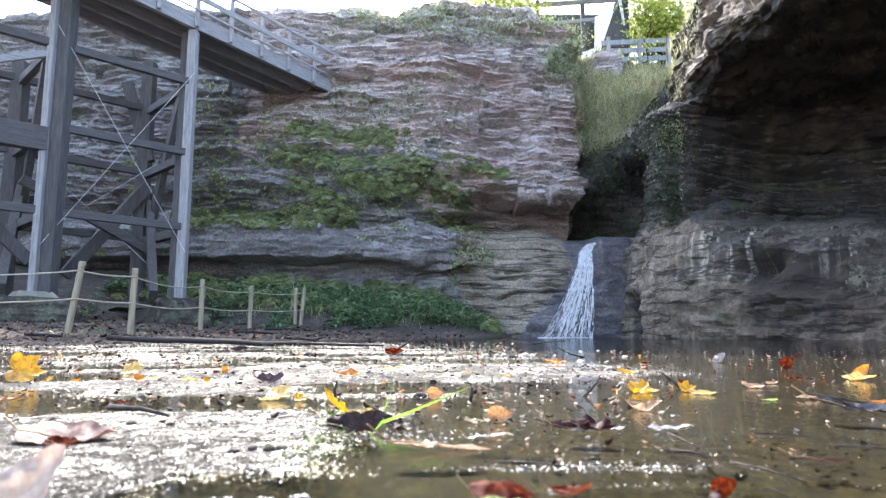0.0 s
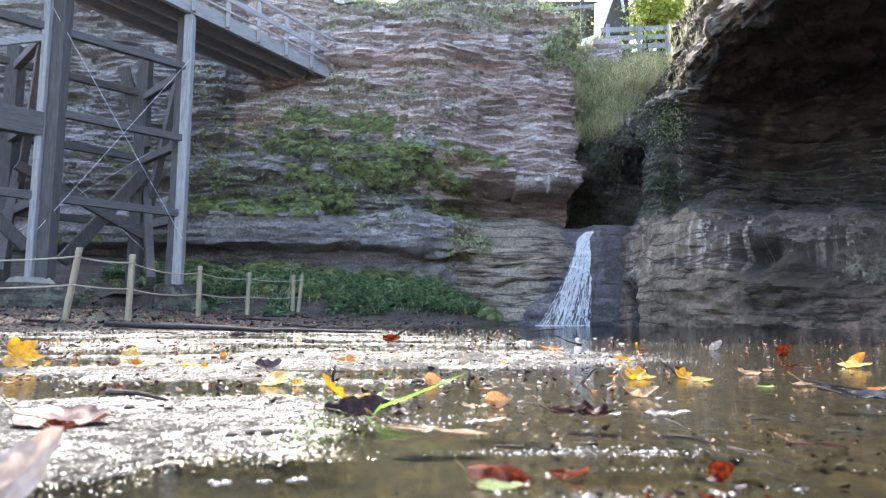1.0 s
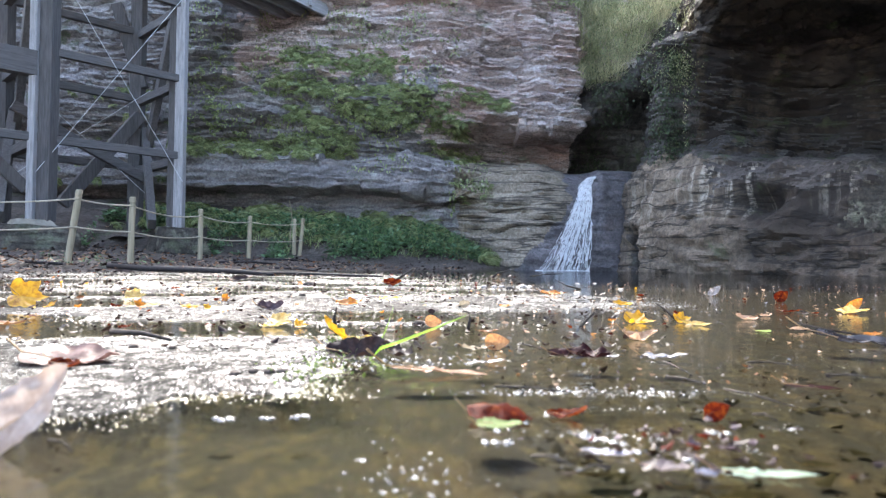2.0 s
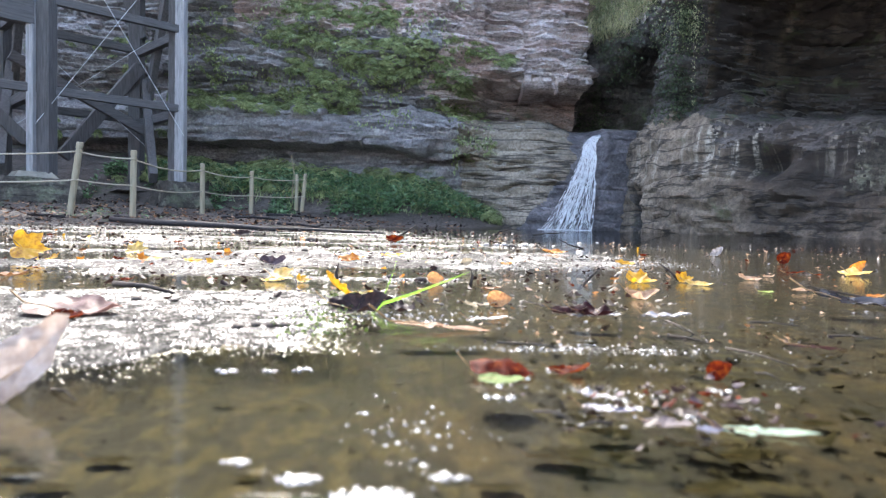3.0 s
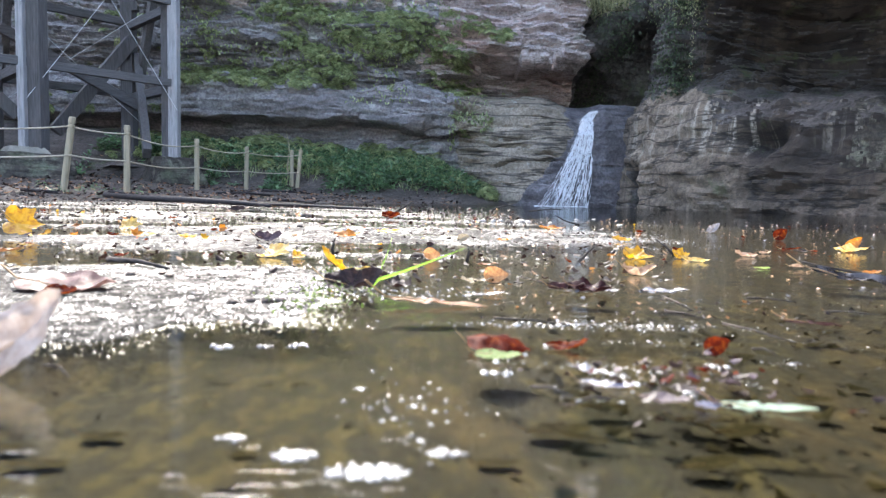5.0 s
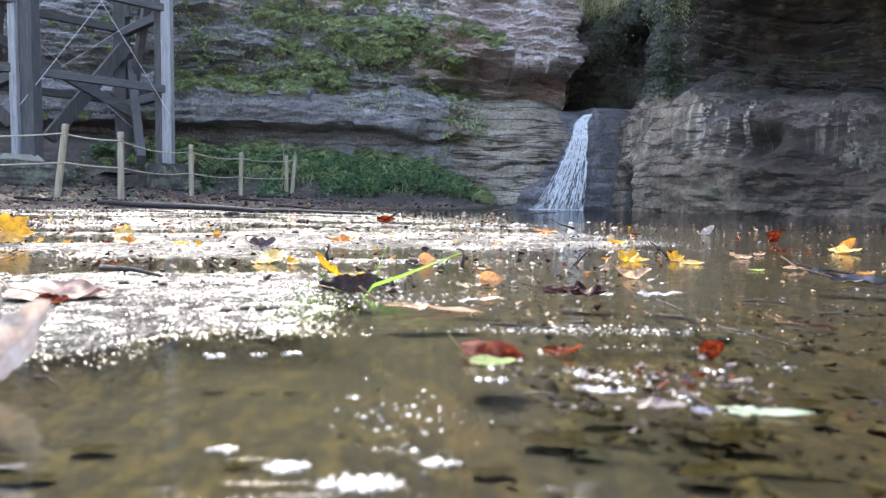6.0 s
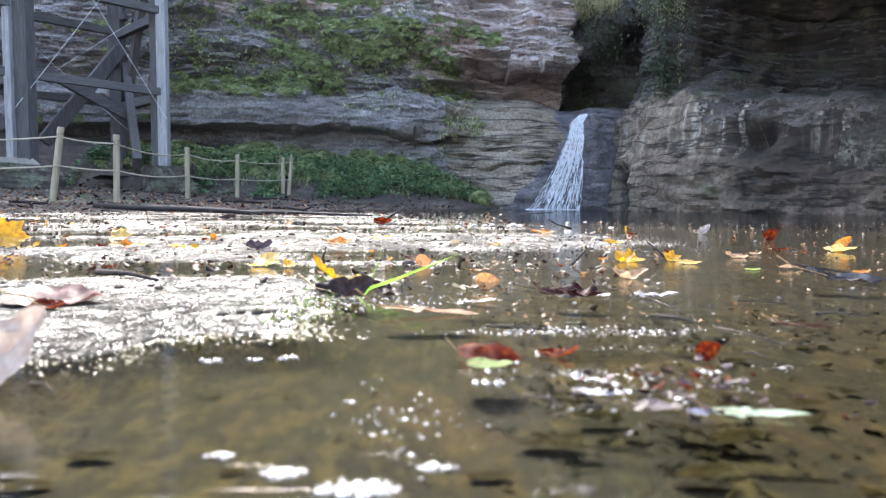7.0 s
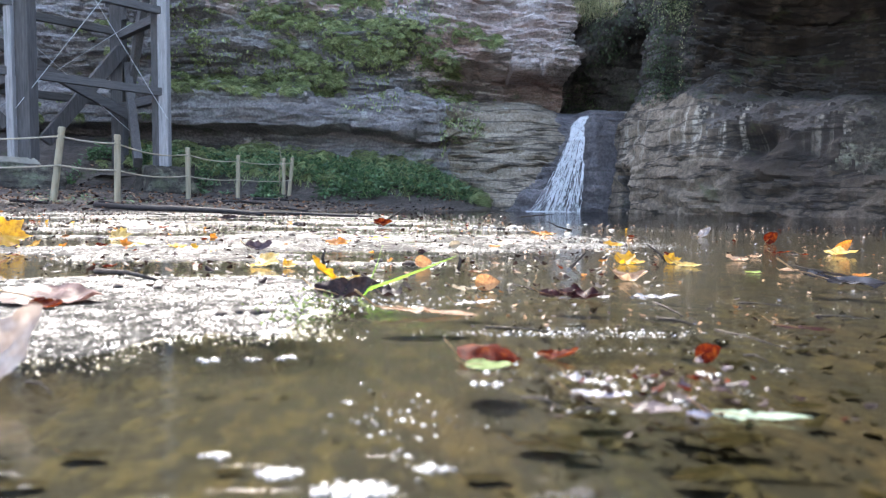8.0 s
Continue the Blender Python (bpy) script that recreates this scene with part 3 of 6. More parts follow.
def beam_mesh(a, b, w, h, chamfer=0.008):
    """A timber from a to b, w wide and h high, with eased edges."""
    a, b = Vector(a), Vector(b)
    d = b - a
    q = d.to_track_quat("Z", "Y")
    bm = bmesh.new()
    bmesh.ops.create_cube(bm, size=1)
    bmesh.ops.scale(bm, vec=(w, h, d.length), verts=bm.verts)
    bmesh.ops.bevel(bm, geom=bm.edges[:], offset=chamfer, segments=1, affect="EDGES")
    bmesh.ops.transform(bm, matrix=Matrix.Translation((a + b) / 2) @ q.to_matrix().to_4x4(), verts=bm.verts)
    return bm


def tube(points, radii, seg=8):
    """A round rod along points."""
    bm = bmesh.new()
    pts = [Vector(p) for p in points]
    rings = []
    for i, p in enumerate(pts):
        d = (pts[min(i + 1, len(pts) - 1)] - pts[max(i - 1, 0)]).normalized()
        q = d.to_track_quat("Z", "Y")
        r = radii[i] if isinstance(radii, (list, tuple)) else radii
        rings.append([bm.verts.new(p + q @ Vector((r * math.cos(t), r * math.sin(t), 0))) for t in (2 * math.pi * k / seg for k in range(seg))])
    for r0, r1 in zip(rings, rings[1:]):
        for k in range(seg):
            bm.faces.new((r0[k], r0[(k + 1) % seg], r1[(k + 1) % seg], r1[k]))
    bm.faces.new(rings[0][::-1])
    bm.faces.new(rings[-1])
    return bm


def empty_at(name, x, y, z):
    ob = new(name)
    ob.location = (x, y, z)
    return ob


def under(ob, parent):
    """Parent ob, built in world coordinates, to a thing that stands elsewhere."""
    ob.parent = parent
    ob.matrix_parent_inverse = Matrix.Translation(parent.location).inverted()
    return ob


# ---- trestle bridge ----
EDGE, BACKWAY = Vector((0.70, 0.714, 0)), Vector((-0.714, 0.70, 0))
TALL = Vector((-6.15, 15.05, 0))
bridge = empty_at("trestle_bridge", -6.15, 15.05, 0.9)
tagged(bridge, "tall grey timber trestle footbridge with wooden railings against the cliff", "bridge")


def timber(name, a, b, w, h, mat=TIMBER, label=""):
    if abs(b[2] - a[2]) < 0.5 * (Vector(b) - Vector(a)).length:
        mat = TIMBER_FLAT if mat is TIMBER else TIMBER_DARK_FLAT
    return under(part(name, beam_mesh(a, b, w, h), mat, None, label), bridge)


COL = TALL - EDGE * 2.97
FARCOL = COL - EDGE * 3.4
REAR = 2.7
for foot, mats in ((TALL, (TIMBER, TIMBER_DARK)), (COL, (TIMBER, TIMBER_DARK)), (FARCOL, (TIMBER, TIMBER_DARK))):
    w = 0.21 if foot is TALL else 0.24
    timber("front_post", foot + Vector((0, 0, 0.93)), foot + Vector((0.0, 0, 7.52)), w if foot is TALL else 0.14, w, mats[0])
    # the post's shaded side, given by a darker timber
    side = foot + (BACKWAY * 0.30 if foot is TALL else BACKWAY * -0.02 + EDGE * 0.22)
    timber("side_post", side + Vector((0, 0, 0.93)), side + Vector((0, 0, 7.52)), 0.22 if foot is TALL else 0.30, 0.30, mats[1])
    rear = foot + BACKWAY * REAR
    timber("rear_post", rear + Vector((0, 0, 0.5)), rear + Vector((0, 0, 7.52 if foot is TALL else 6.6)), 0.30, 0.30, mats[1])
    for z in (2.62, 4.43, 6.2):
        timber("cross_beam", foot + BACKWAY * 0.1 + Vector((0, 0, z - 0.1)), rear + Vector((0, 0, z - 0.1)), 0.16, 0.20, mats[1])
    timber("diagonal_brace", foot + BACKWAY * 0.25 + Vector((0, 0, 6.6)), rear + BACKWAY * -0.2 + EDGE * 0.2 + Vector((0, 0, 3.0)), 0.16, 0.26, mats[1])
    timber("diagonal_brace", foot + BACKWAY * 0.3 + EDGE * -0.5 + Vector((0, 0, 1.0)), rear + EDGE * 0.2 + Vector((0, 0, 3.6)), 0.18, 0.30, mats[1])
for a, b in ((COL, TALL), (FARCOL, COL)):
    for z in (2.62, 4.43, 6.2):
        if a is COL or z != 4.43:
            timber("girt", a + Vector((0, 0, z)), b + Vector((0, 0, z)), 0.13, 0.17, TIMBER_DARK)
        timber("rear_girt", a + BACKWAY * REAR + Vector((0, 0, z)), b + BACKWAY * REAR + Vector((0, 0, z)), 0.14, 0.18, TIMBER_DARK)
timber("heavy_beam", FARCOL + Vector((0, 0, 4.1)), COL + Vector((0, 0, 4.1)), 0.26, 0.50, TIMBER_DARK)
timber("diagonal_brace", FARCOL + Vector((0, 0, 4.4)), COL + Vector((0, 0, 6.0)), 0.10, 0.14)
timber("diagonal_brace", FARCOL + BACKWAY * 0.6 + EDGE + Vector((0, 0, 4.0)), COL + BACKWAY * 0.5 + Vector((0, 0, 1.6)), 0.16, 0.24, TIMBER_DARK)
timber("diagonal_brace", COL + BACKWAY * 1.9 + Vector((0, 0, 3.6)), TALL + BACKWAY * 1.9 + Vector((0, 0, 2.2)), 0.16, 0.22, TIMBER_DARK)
for a, b in (((COL, 6.6), (TALL, 2.0)), ((COL, 1.9), (TALL, 6.4)), ((COL + BACKWAY * 2, 4.3), (TALL + BACKWAY * 2, 1.8)), ((COL + BACKWAY * 2, 2.0), (TALL + BACKWAY * 2, 4.5))):
    p, q = a[0] + Vector((0, 0, a[1])) - BACKWAY * 0.16, b[0] + Vector((0, 0, b[1])) - BACKWAY * 0.16
    under(part("tie_rod", tube([p, q], 0.007, 6), STEEL, None, "thin galvanised steel tie rod"), bridge)
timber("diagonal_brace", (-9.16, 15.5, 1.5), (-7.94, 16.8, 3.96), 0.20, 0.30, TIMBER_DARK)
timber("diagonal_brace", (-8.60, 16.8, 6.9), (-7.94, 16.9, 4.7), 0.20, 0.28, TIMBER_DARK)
# deck
DECKWAY, DECKBACK = Vector((0.525, 0.851, 0)), Vector((-0.851, 0.525, 0))
DECK0 = Vector((-6.07, 15.05, 0))
S0, S1 = -9.2, 5.1
for k in (0.0, 0.6, 1.2, 1.8):
    timber("stringer", DECK0 + DECKWAY * S0 + DECKBACK * k + Vector((0, 0, 7.70)), DECK0 + DECKWAY * S1 + DECKBACK * k + Vector((0, 0, 7.70)), 0.12, 0.34)
for k in range(int((S1 - S0) / 0.2)):
    c = DECK0 + DECKWAY * (S0 + 0.1 + k * 0.2) + Vector((0, 0, 7.895))
    timber("deck_plank", c - DECKBACK * 0.05, c + DECKBACK * 1.86, 0.185, 0.05)
for side_k in (-0.11, 1.91):
    for k in range(-9, 6):
        c = DECK0 + DECKWAY * (-0.09 + 1.03 * k) + DECKBACK * side_k
        timber("rail_post", c + Vector((0, 0, 7.57)), c + Vector((0, 0, 8.76)), 0.09, 0.09)
    for z, h in ((8.74, 0.08), (8.30, 0.15), (7.97, 0.05)):
        off = side_k - 0.06 if side_k < 0 else side_k + 0.06
        a, b = DECK0 + DECKWAY * S0 + DECKBACK * off + Vector((0, 0, z)), DECK0 + DECKWAY * (S1 + 0.1) + DECKBACK * off + Vector((0, 0, z))
        timber("rail", a, b, 0.035, h)


def block(w0, w1, z0, z1, c, rough, cuts):
    bm = bmesh.new()
    bmesh.ops.create_cube(bm, size=1)
    for v in bm.verts:
        s = w1 if v.co.z > 0 else w0
        v.co = Vector((v.co.x * s, v.co.y * s, z1 if v.co.z > 0 else z0))
    bmesh.ops.rotate(bm, matrix=Matrix.Rotation(radians(45), 3, "Z"), verts=bm.verts)
    bmesh.ops.subdivide_edges(bm, edges=bm.edges[:], cuts=cuts, use_grid_fill=True)
    for v in bm.verts:
        n = noise.noise_vector(v.co * 2.1 + c) + 0.5 * noise.noise_vector(v.co * 6 + c)
        v.co += Vector((n.x, n.y, n.z * 0.4)) * rough
    return bm


def footing(c, w, zt):
    base = empty_at("footing", c.x, c.y, ground_z(c.x, c.y))
    part("stone_base", block(w * 1.7, w * 1.15, -0.3, zt - (0.14 if w > 1.0 else 0.02) - base.location.z, c, 0.14, 9), ROCK_LICHEN, base, "dark rough stone base", True)
    if w > 1.0:
        part("cap", block(w * 0.80, w * 0.55, zt - 0.17 - base.location.z, zt - base.location.z, c, 0.012, 3), CONCRETE, base, "pale chipped concrete cap")
    return tagged(base, "rough stone footing with concrete cap under timber post" if w > 1.0 else "dark rough stone footing under timber post", "footing", "trestle footings")


for c in (TALL, COL, FARCOL):
    footing(c + BACKWAY * 0.1, 1.05 if c is not TALL else 0.75, 0.96)
    footing(c + BACKWAY * REAR, 0.8, 0.72)

# ---- rope fence ----
POSTS = [(-7.9, 8.6, 1.15, -0.02), (-5.58, 9.6, 1.20, 0.17), (-4.97, 10.3, 1.17, 0.02), (-4.87, 13.0, 1.21, 0.0), (-4.43, 14.8, 1.21, 0.02), (-3.58, 16.2, 1.27, 0.09)]
fence = empty_at("rope_fence", -5.0, 10.3, ground_z(-5.0, 10.3))
tagged(fence, "pale round wooden post fence with two sagging ropes", "fence")


def fence_post(x, y, top, lean, r=0.048):
    zb = ground_z(x, y) - 0.1
    h = top - zb
    prof = [(r, 0), (r, h - 0.175), (r * 0.82, h - 0.17), (r * 0.82, h - 0.155), (r, h - 0.15), (r, h - 0.115), (r * 0.82, h - 0.11), (r * 0.82, h - 0.095), (r, h - 0.09), (r, h - 0.02), (r * 0.85, h)]
    bm = bmesh.new()
    seg = 14
    rings = [[bm.verts.new((x + lean * z / h + rr * math.cos(t), y + rr * math.sin(t), zb + z)) for t in (2 * math.pi * k / seg for k in range(seg))] for rr, z in prof]
    for a, b in zip(rings, rings[1:]):
        for k in range(seg):
            bm.faces.new((a[k], a[(k + 1) % seg], b[(k + 1) % seg], b[k]))
    bm.faces.new(rings[-1])
    return under(part("post", bm, POST_WOOD), fence)


for p in POSTS:
    fence_post(*p)
fence_post(-3.72, 16.25, 1.26, 0.0)
for (x0, y0, t0, l0), (x1, y1, t1, l1) in zip(POSTS, POSTS[1:]):
    for drop, sag in ((0.14, 0.07), (0.56, 0.05)):
        a, b = Vector((x0 + l0 * 0.85, y0 - 0.03, t0 - drop)), Vector((x1 + l1 * 0.85, y1 - 0.03, t1 - drop))
        pts = [a.lerp(b, k / 14) - Vector((0, 0, sag * (b - a).length / 2.2 * 4 * (k / 14) * (1 - k / 14))) for k in range(15)]
        under(part("rope", tube(pts, 0.013, 6), ROPE, None, "thin weathered sagging rope", True), fence)
stake = part("dead_stick", tube([(-3.85, 16.4, 0.2), (-3.86, 16.4, 0.9), (-3.82, 16.4, 1.3), (-3.9, 16.42, 1.75)], [0.02, 0.018, 0.012, 0.006], 6), POST_WOOD)
tagged(stake, "bare pale dead stick standing beside fence post", "stick")

# ---- logs ----
def log(points, radii, label):
    bm = tube(points, radii, 12)
    for v in bm.verts:
        v.co += noise.noise_vector(v.co * 6) * radii[0] * 0.3
    return tagged(part("log", bm, WET_LOG, None, "", True), label, "log")


log([(-4.75, 9.2, 0.07), (-3.9, 8.6, 0.05), (-3.0, 7.9, 0.045), (-2.3, 7.4, 0.03), (-1.85, 7.1, 0.01)], [0.036, 0.036, 0.033, 0.028, 0.016], "long dark waterlogged branch lying on the wet bank")
log([(-2.3, 7.5, 0.02), (-1.6, 7.2, 0.022), (-1.0, 6.9, 0.012), (-0.6, 6.6, 0.004)], [0.018, 0.017, 0.015, 0.010], "slim dark branch lying at the water's edge")

for (x0, y0), (x1, y1), r in (((-5.9, 9.15), (-5.35, 9.2), 0.03), ((-5.05, 9.9), (-4.7, 9.75), 0.028), ((-4.2, 12.2), (-3.3, 12.9), 0.03), ((-3.9, 14.2), (-2.9, 14.9), 0.03), ((-2.9, 11.2), (-2.2, 11.4), 0.025)):
    xm, ym = (x0 + x1) / 2, (y0 + y1) / 2
    log([(x0, y0, ground_z(x0, y0) + 0.6 * r), (xm, ym + 0.03, ground_z(xm, ym) + 0.8 * r), (x1, y1, ground_z(x1, y1) + 0.5 * r)], [r, 0.9 * r, 0.6 * r], "short dark stick lying on the earth bank")

# ---- waterfall ----
def rock_y(x, z):
    hit = BACK_TREE.ray_cast(Vector((x, 8, z)), Vector((0, 1, 0)))[0]
    hit2 = RIGHT_TREE.ray_cast(Vector((x, 8, z)), Vector((0, 1, 0)))[0]
    ys = [h.y for h in (hit, hit2) if h is not None]
    return min(ys) if ys else 18.3


def fall_point(s, s2, u):
    """Across (s at the brink, s2 at the foot) and down (u) the fall: x and z."""
    if u < 0.10:
        q = u / 0.10
        return 4.22 + 0.14 * s + (-0.36 + 0.22 * s) * q, 2.72 - 0.30 * q
    q = (u - 0.10) / 0.90
    return 3.86 + 0.36 * s + (2.54 + 1.46 * s2 - 3.86 - 0.36 * s) * q ** 1.35, 2.42 * (1 - q)


rnd = random.Random(4)
verts, faces = [], []


def streak(s, s2, t, end, w, lift, k, steps):
    base = len(verts)
    for i in range(steps + 1):
        u = t + (end - t) * i / steps
        x, z = fall_point(s, s2, u)
        y = rock_y(x, max(z, 0.05)) - lift * (0.4 + u)
        ww = w * (0.7 + 0.7 * u) * math.sin(math.pi * (0.12 + 0.76 * i / steps))
        x += 0.016 * noise.noise((k * 3.1, u * 14, 0)) * (1 + 2 * u)
        verts.extend([(x - ww, y, z), (x, y - ww * 0.9, z + ww * 0.2), (x + ww, y, z)])
    for i in range(steps):
        j = base + 3 * i
        faces.extend([(j, j + 3, j + 4, j + 1), (j + 1, j + 4, j + 5, j + 2)])


for k in range(5200):
    s = rnd.random()
    u = rnd.random()
    gap = noise.noise((s * 16 + 1.5 * noise.noise((s * 3, u * 2, 1)), u * 2.2, 7)) + 0.6 * noise.noise((s * 34, u * 6, 3))
    if gap < -0.30 + 0.75 * u - 0.35 * (1 - abs(2 * s - 1)) and rnd.random() < 0.95:
        continue
    ln = rnd.uniform(0.010, 0.032) * (1 + 1.5 * u)
    streak(s, s, u, min(1.0, u + ln), rnd.uniform(0.003, 0.009), rnd.uniform(0.03, 0.14), k, 3)
for k in range(40):
    s = rnd.random()
    streak(s, s + rnd.gauss(0, 0.03), 0.55, 1.0, rnd.uniform(0.002, 0.005), rnd.uniform(0.05, 0.12), k + 9000, 12)
for k in range(260):
    x, q = rnd.uniform(2.5, 4.0), rnd.random()
    r = rnd.uniform(0.006, 0.022)
    y = rock_y(x, 0.05) - 0.08 - 0.16 * q
    b = len(verts)
    verts.extend([(x - r, y, 0.002), (x, y - r, 0.002), (x + r, y, 0.002), (x, y + r, 0.002), (x, y, 0.002 + r * 1.2)])
    faces.extend([(b, b + 1, b + 4), (b + 1, b + 2, b + 4), (b + 2, b + 3, b + 4), (b + 3, b, b + 4)])
fall = tagged(link_mesh("waterfall", verts, faces, FALLS), "narrow white waterfall spreading over smooth rock into pool", "waterfall", kind="stuff")

# ---- stuff builders ----
def scatter_mesh(name, unit_v, unit_f, mats, material_, label, category):
    """Many small copies of one shape in one mesh; mats is an (n, 3, 4) array of poses."""
    uv, uf, mats = np.array(unit_v, float), np.array(unit_f, int), np.array(mats, float)
    v = np.einsum("nij,kj->nki", mats[:, :, :3], uv) + mats[:, None, :, 3]
    n, k = len(mats), len(uv)
    f = (uf[None] + (np.arange(n) * k)[:, None, None]).reshape(-1, uf.shape[1])
    me = bpy.data.meshes.new(name)
    me.from_pydata(v.reshape(-1, 3), [], f)
    me.shade_smooth()
    me.materials.append(material_)
    return tagged(new(name, me), label, category, kind="stuff")


def dome(seg=6):
    v, f = [(0, 0, 1)], []
    if seg == 5:
        v += [(math.cos(2 * math.pi * k / seg), math.sin(2 * math.pi * k / seg), 0) for k in range(seg)]
        return v, [(0, 1 + k, 1 + (k + 1) % seg) for k in range(seg)]
    for ring, (r, z) in enumerate(((0.72, 0.69), (1.0, 0.0))):
        v += [(r * math.cos(2 * math.pi * k / seg), r * math.sin(2 * math.pi * k / seg), z) for k in range(seg)]
    f += [(0, 1 + k, 1 + (k + 1) % seg, 1 + (k + 1) % seg) for k in range(seg)]
    f = [(a, b, c) for a, b, c, _ in f]
    for k in range(seg):
        a, b = 1 + k, 1 + (k + 1) % seg
        f += [(a, a + seg, b + seg), (a, b + seg, b)]
    return v, f


rnd = random.Random(11)
poses = []


def clump(x, y):
    return (0.18 if y < 1.3 else 0.10) + 0.70 * smoothstep(-0.25, 0.3, noise.noise((x * 7 / (0.6 + 0.4 * y), y * 16 / (0.6 + 0.4 * y), 12)) + 0.6 * noise.noise((x * 40 / (0.6 + 0.4 * y), y * 70 / (0.6 + 0.4 * y), 13)))



def put_bubble(x, y, r, flat=0.7):
    poses.append([[r, 0, 0, x], [0, r, 0, y], [0, 0, r * flat, max(0.0, ground_z(x, y)) - 0.0005]])


for count, x1, y0, y1, r0, r1 in ((80000, 0.65, 0.5, 1.3, 0.0006, 0.0020), (42000, 0.65, 1.3, 3.0, 0.0008, 0.0024), (19000, 0.65, 3.0, 9.5, 0.0016, 0.0044)):
    made = 0
    while made < count:
        y = y0 + (y1 - y0) * rnd.random()
        x = rnd.uniform(-1.4 - 0.75 * y, x1)
        if rnd.random() < foam_cover(x, y) * clump(x, y):
            put_bubble(x, y, rnd.uniform(r0, r1) * (1.6 if rnd.random() < 0.05 else 1), rnd.uniform(0.3, 0.8))
            made += 1
made = 0
while made < 6500:
    x, y = rnd.uniform(0.0, 0.95), rnd.uniform(1.8, 3.1)
    if rnd.random() < smoothstep(0.62, 0.30, abs(y - 2.4 - 0.15 * x) + 0.2 * noise.noise((x * 5, y * 5, 3))) * smoothstep(1.0, 0.6, x) * clump(x, y):
        put_bubble(x, y, rnd.uniform(0.0010, 0.0032), rnd.uniform(0.3, 0.8))
        made += 1
GRAINS = len(poses)
for k in range(230):
    y = 0.4 + 5 * rnd.random() ** 1.5
    x = rnd.uniform(-0.7, 0.75) * y if k < 130 else rnd.uniform(0.12, 0.75) * y
    for _ in range(rnd.choice((1, 2, 3, 6, 12))):
        put_bubble(x + rnd.gauss(0, 0.02 + 0.025 * y), y + rnd.gauss(0, 0.003 * y), rnd.uniform(0.0003, 0.0009) * (0.7 + 0.5 * y))
for cx, cy, sx, sy, n, r in ((0.165, 0.70, 0.085, 0.014, 260, 0.0016), (0.10, 0.69, 0.03, 0.006, 40, 0.0022), (-0.109, 0.362, 0.0032, 0.0020, 40, 0.0019), (-0.073, 0.340, 0.0045, 0.0030, 110, 0.0023), (-0.034, 0.322, 0.0085, 0.0034, 170, 0.0024), (-0.015, 0.42, 0.022, 0.035, 60, 0.0017), (0.003, 0.348, 0.0045, 0.003, 40, 0.0019), (-0.183, 0.565, 0.006, 0.003, 12, 0.003), (-0.148, 0.569, 0.004, 0.002, 8, 0.003), (-0.123, 0.577, 0.005, 0.003, 10, 0.003), (0.044, 0.501, 0.007, 0.004, 14, 0.0026), (-0.052, 0.456, 0.005, 0.002, 8, 0.002), (0.30, 0.64, 0.05, 0.02, 40, 0.0011), (0.135, 0.503, 0.006, 0.004, 14, 0.002), (0.17, 0.462, 0.004, 0.004, 12, 0.0022), (0.175, 0.515, 0.016, 0.005, 22, 0.0014), (0.227, 0.493, 0.005, 0.008, 14, 0.0015), (0.298, 0.55, 0.008, 0.006, 12, 0.0016), (0.169, 0.543, 0.015, 0.004, 16, 0.0012), (0.221, 0.536, 0.005, 0.005, 12, 0.0022), (0.099, 0.589, 0.006, 0.006, 14, 0.0016), (0.137, 0.481, 0.005, 0.003, 10, 0.0022), (0.10, 0.44, 0.012, 0.003, 16, 0.0014), (0.05, 0.55, 0.012, 0.006, 18, 0.003), (0.125, 0.48, 0.03, 0.012, 40, 0.0014), (0.26, 0.55, 0.05, 0.012, 24, 0.0012), (0.12, 0.53, 0.025, 0.008, 40, 0.0014), (0.19, 0.62, 0.03, 0.008, 30, 0.0013), (-0.1, 0.9, 0.1, 0.04, 200, 0.0025), (0.5, 0.9, 0.25, 0.06, 160, 0.0012)):
    for _ in range(n):
        put_bubble(rnd.gauss(cx, sx), rnd.gauss(cy, sy), r * rnd.uniform(0.5, 1.3))
for k in range(64):
    u = k / 63
    put_bubble(0.075 + 0.17 * u + rnd.gauss(0, 0.001), 0.735 - 0.05 * math.sin(1.9 * u) + rnd.gauss(0, 0.002), rnd.uniform(0.0007, 0.0015))
uv, uf = dome(5)
scatter_mesh("foam", uv, uf, poses[:GRAINS], FOAM, "glittering white wet foam and grit over the sandbar", "foam")
uv, uf = dome(6)
scatter_mesh("bubbles", uv, uf, poses[GRAINS:], BUBBLE, "glittering white bubbles and wet grit on shallow water", "bubbles")


# ---- plants ----
def leaf_unit(l=1.0, w=0.5):
    return [(0, 0, 0), (w * 0.5, l * 0.45, 0.06), (0, l, -0.05), (-w * 0.5, l * 0.45, 0.06)], [(0, 1, 2), (0, 2, 3)]


def turn_pose(loc, s, rx, ry, rz):
    m = Matrix.LocRotScale(loc, Euler((rx, ry, rz)), (s, s, s))
    return [list(r) for r in m][:3]


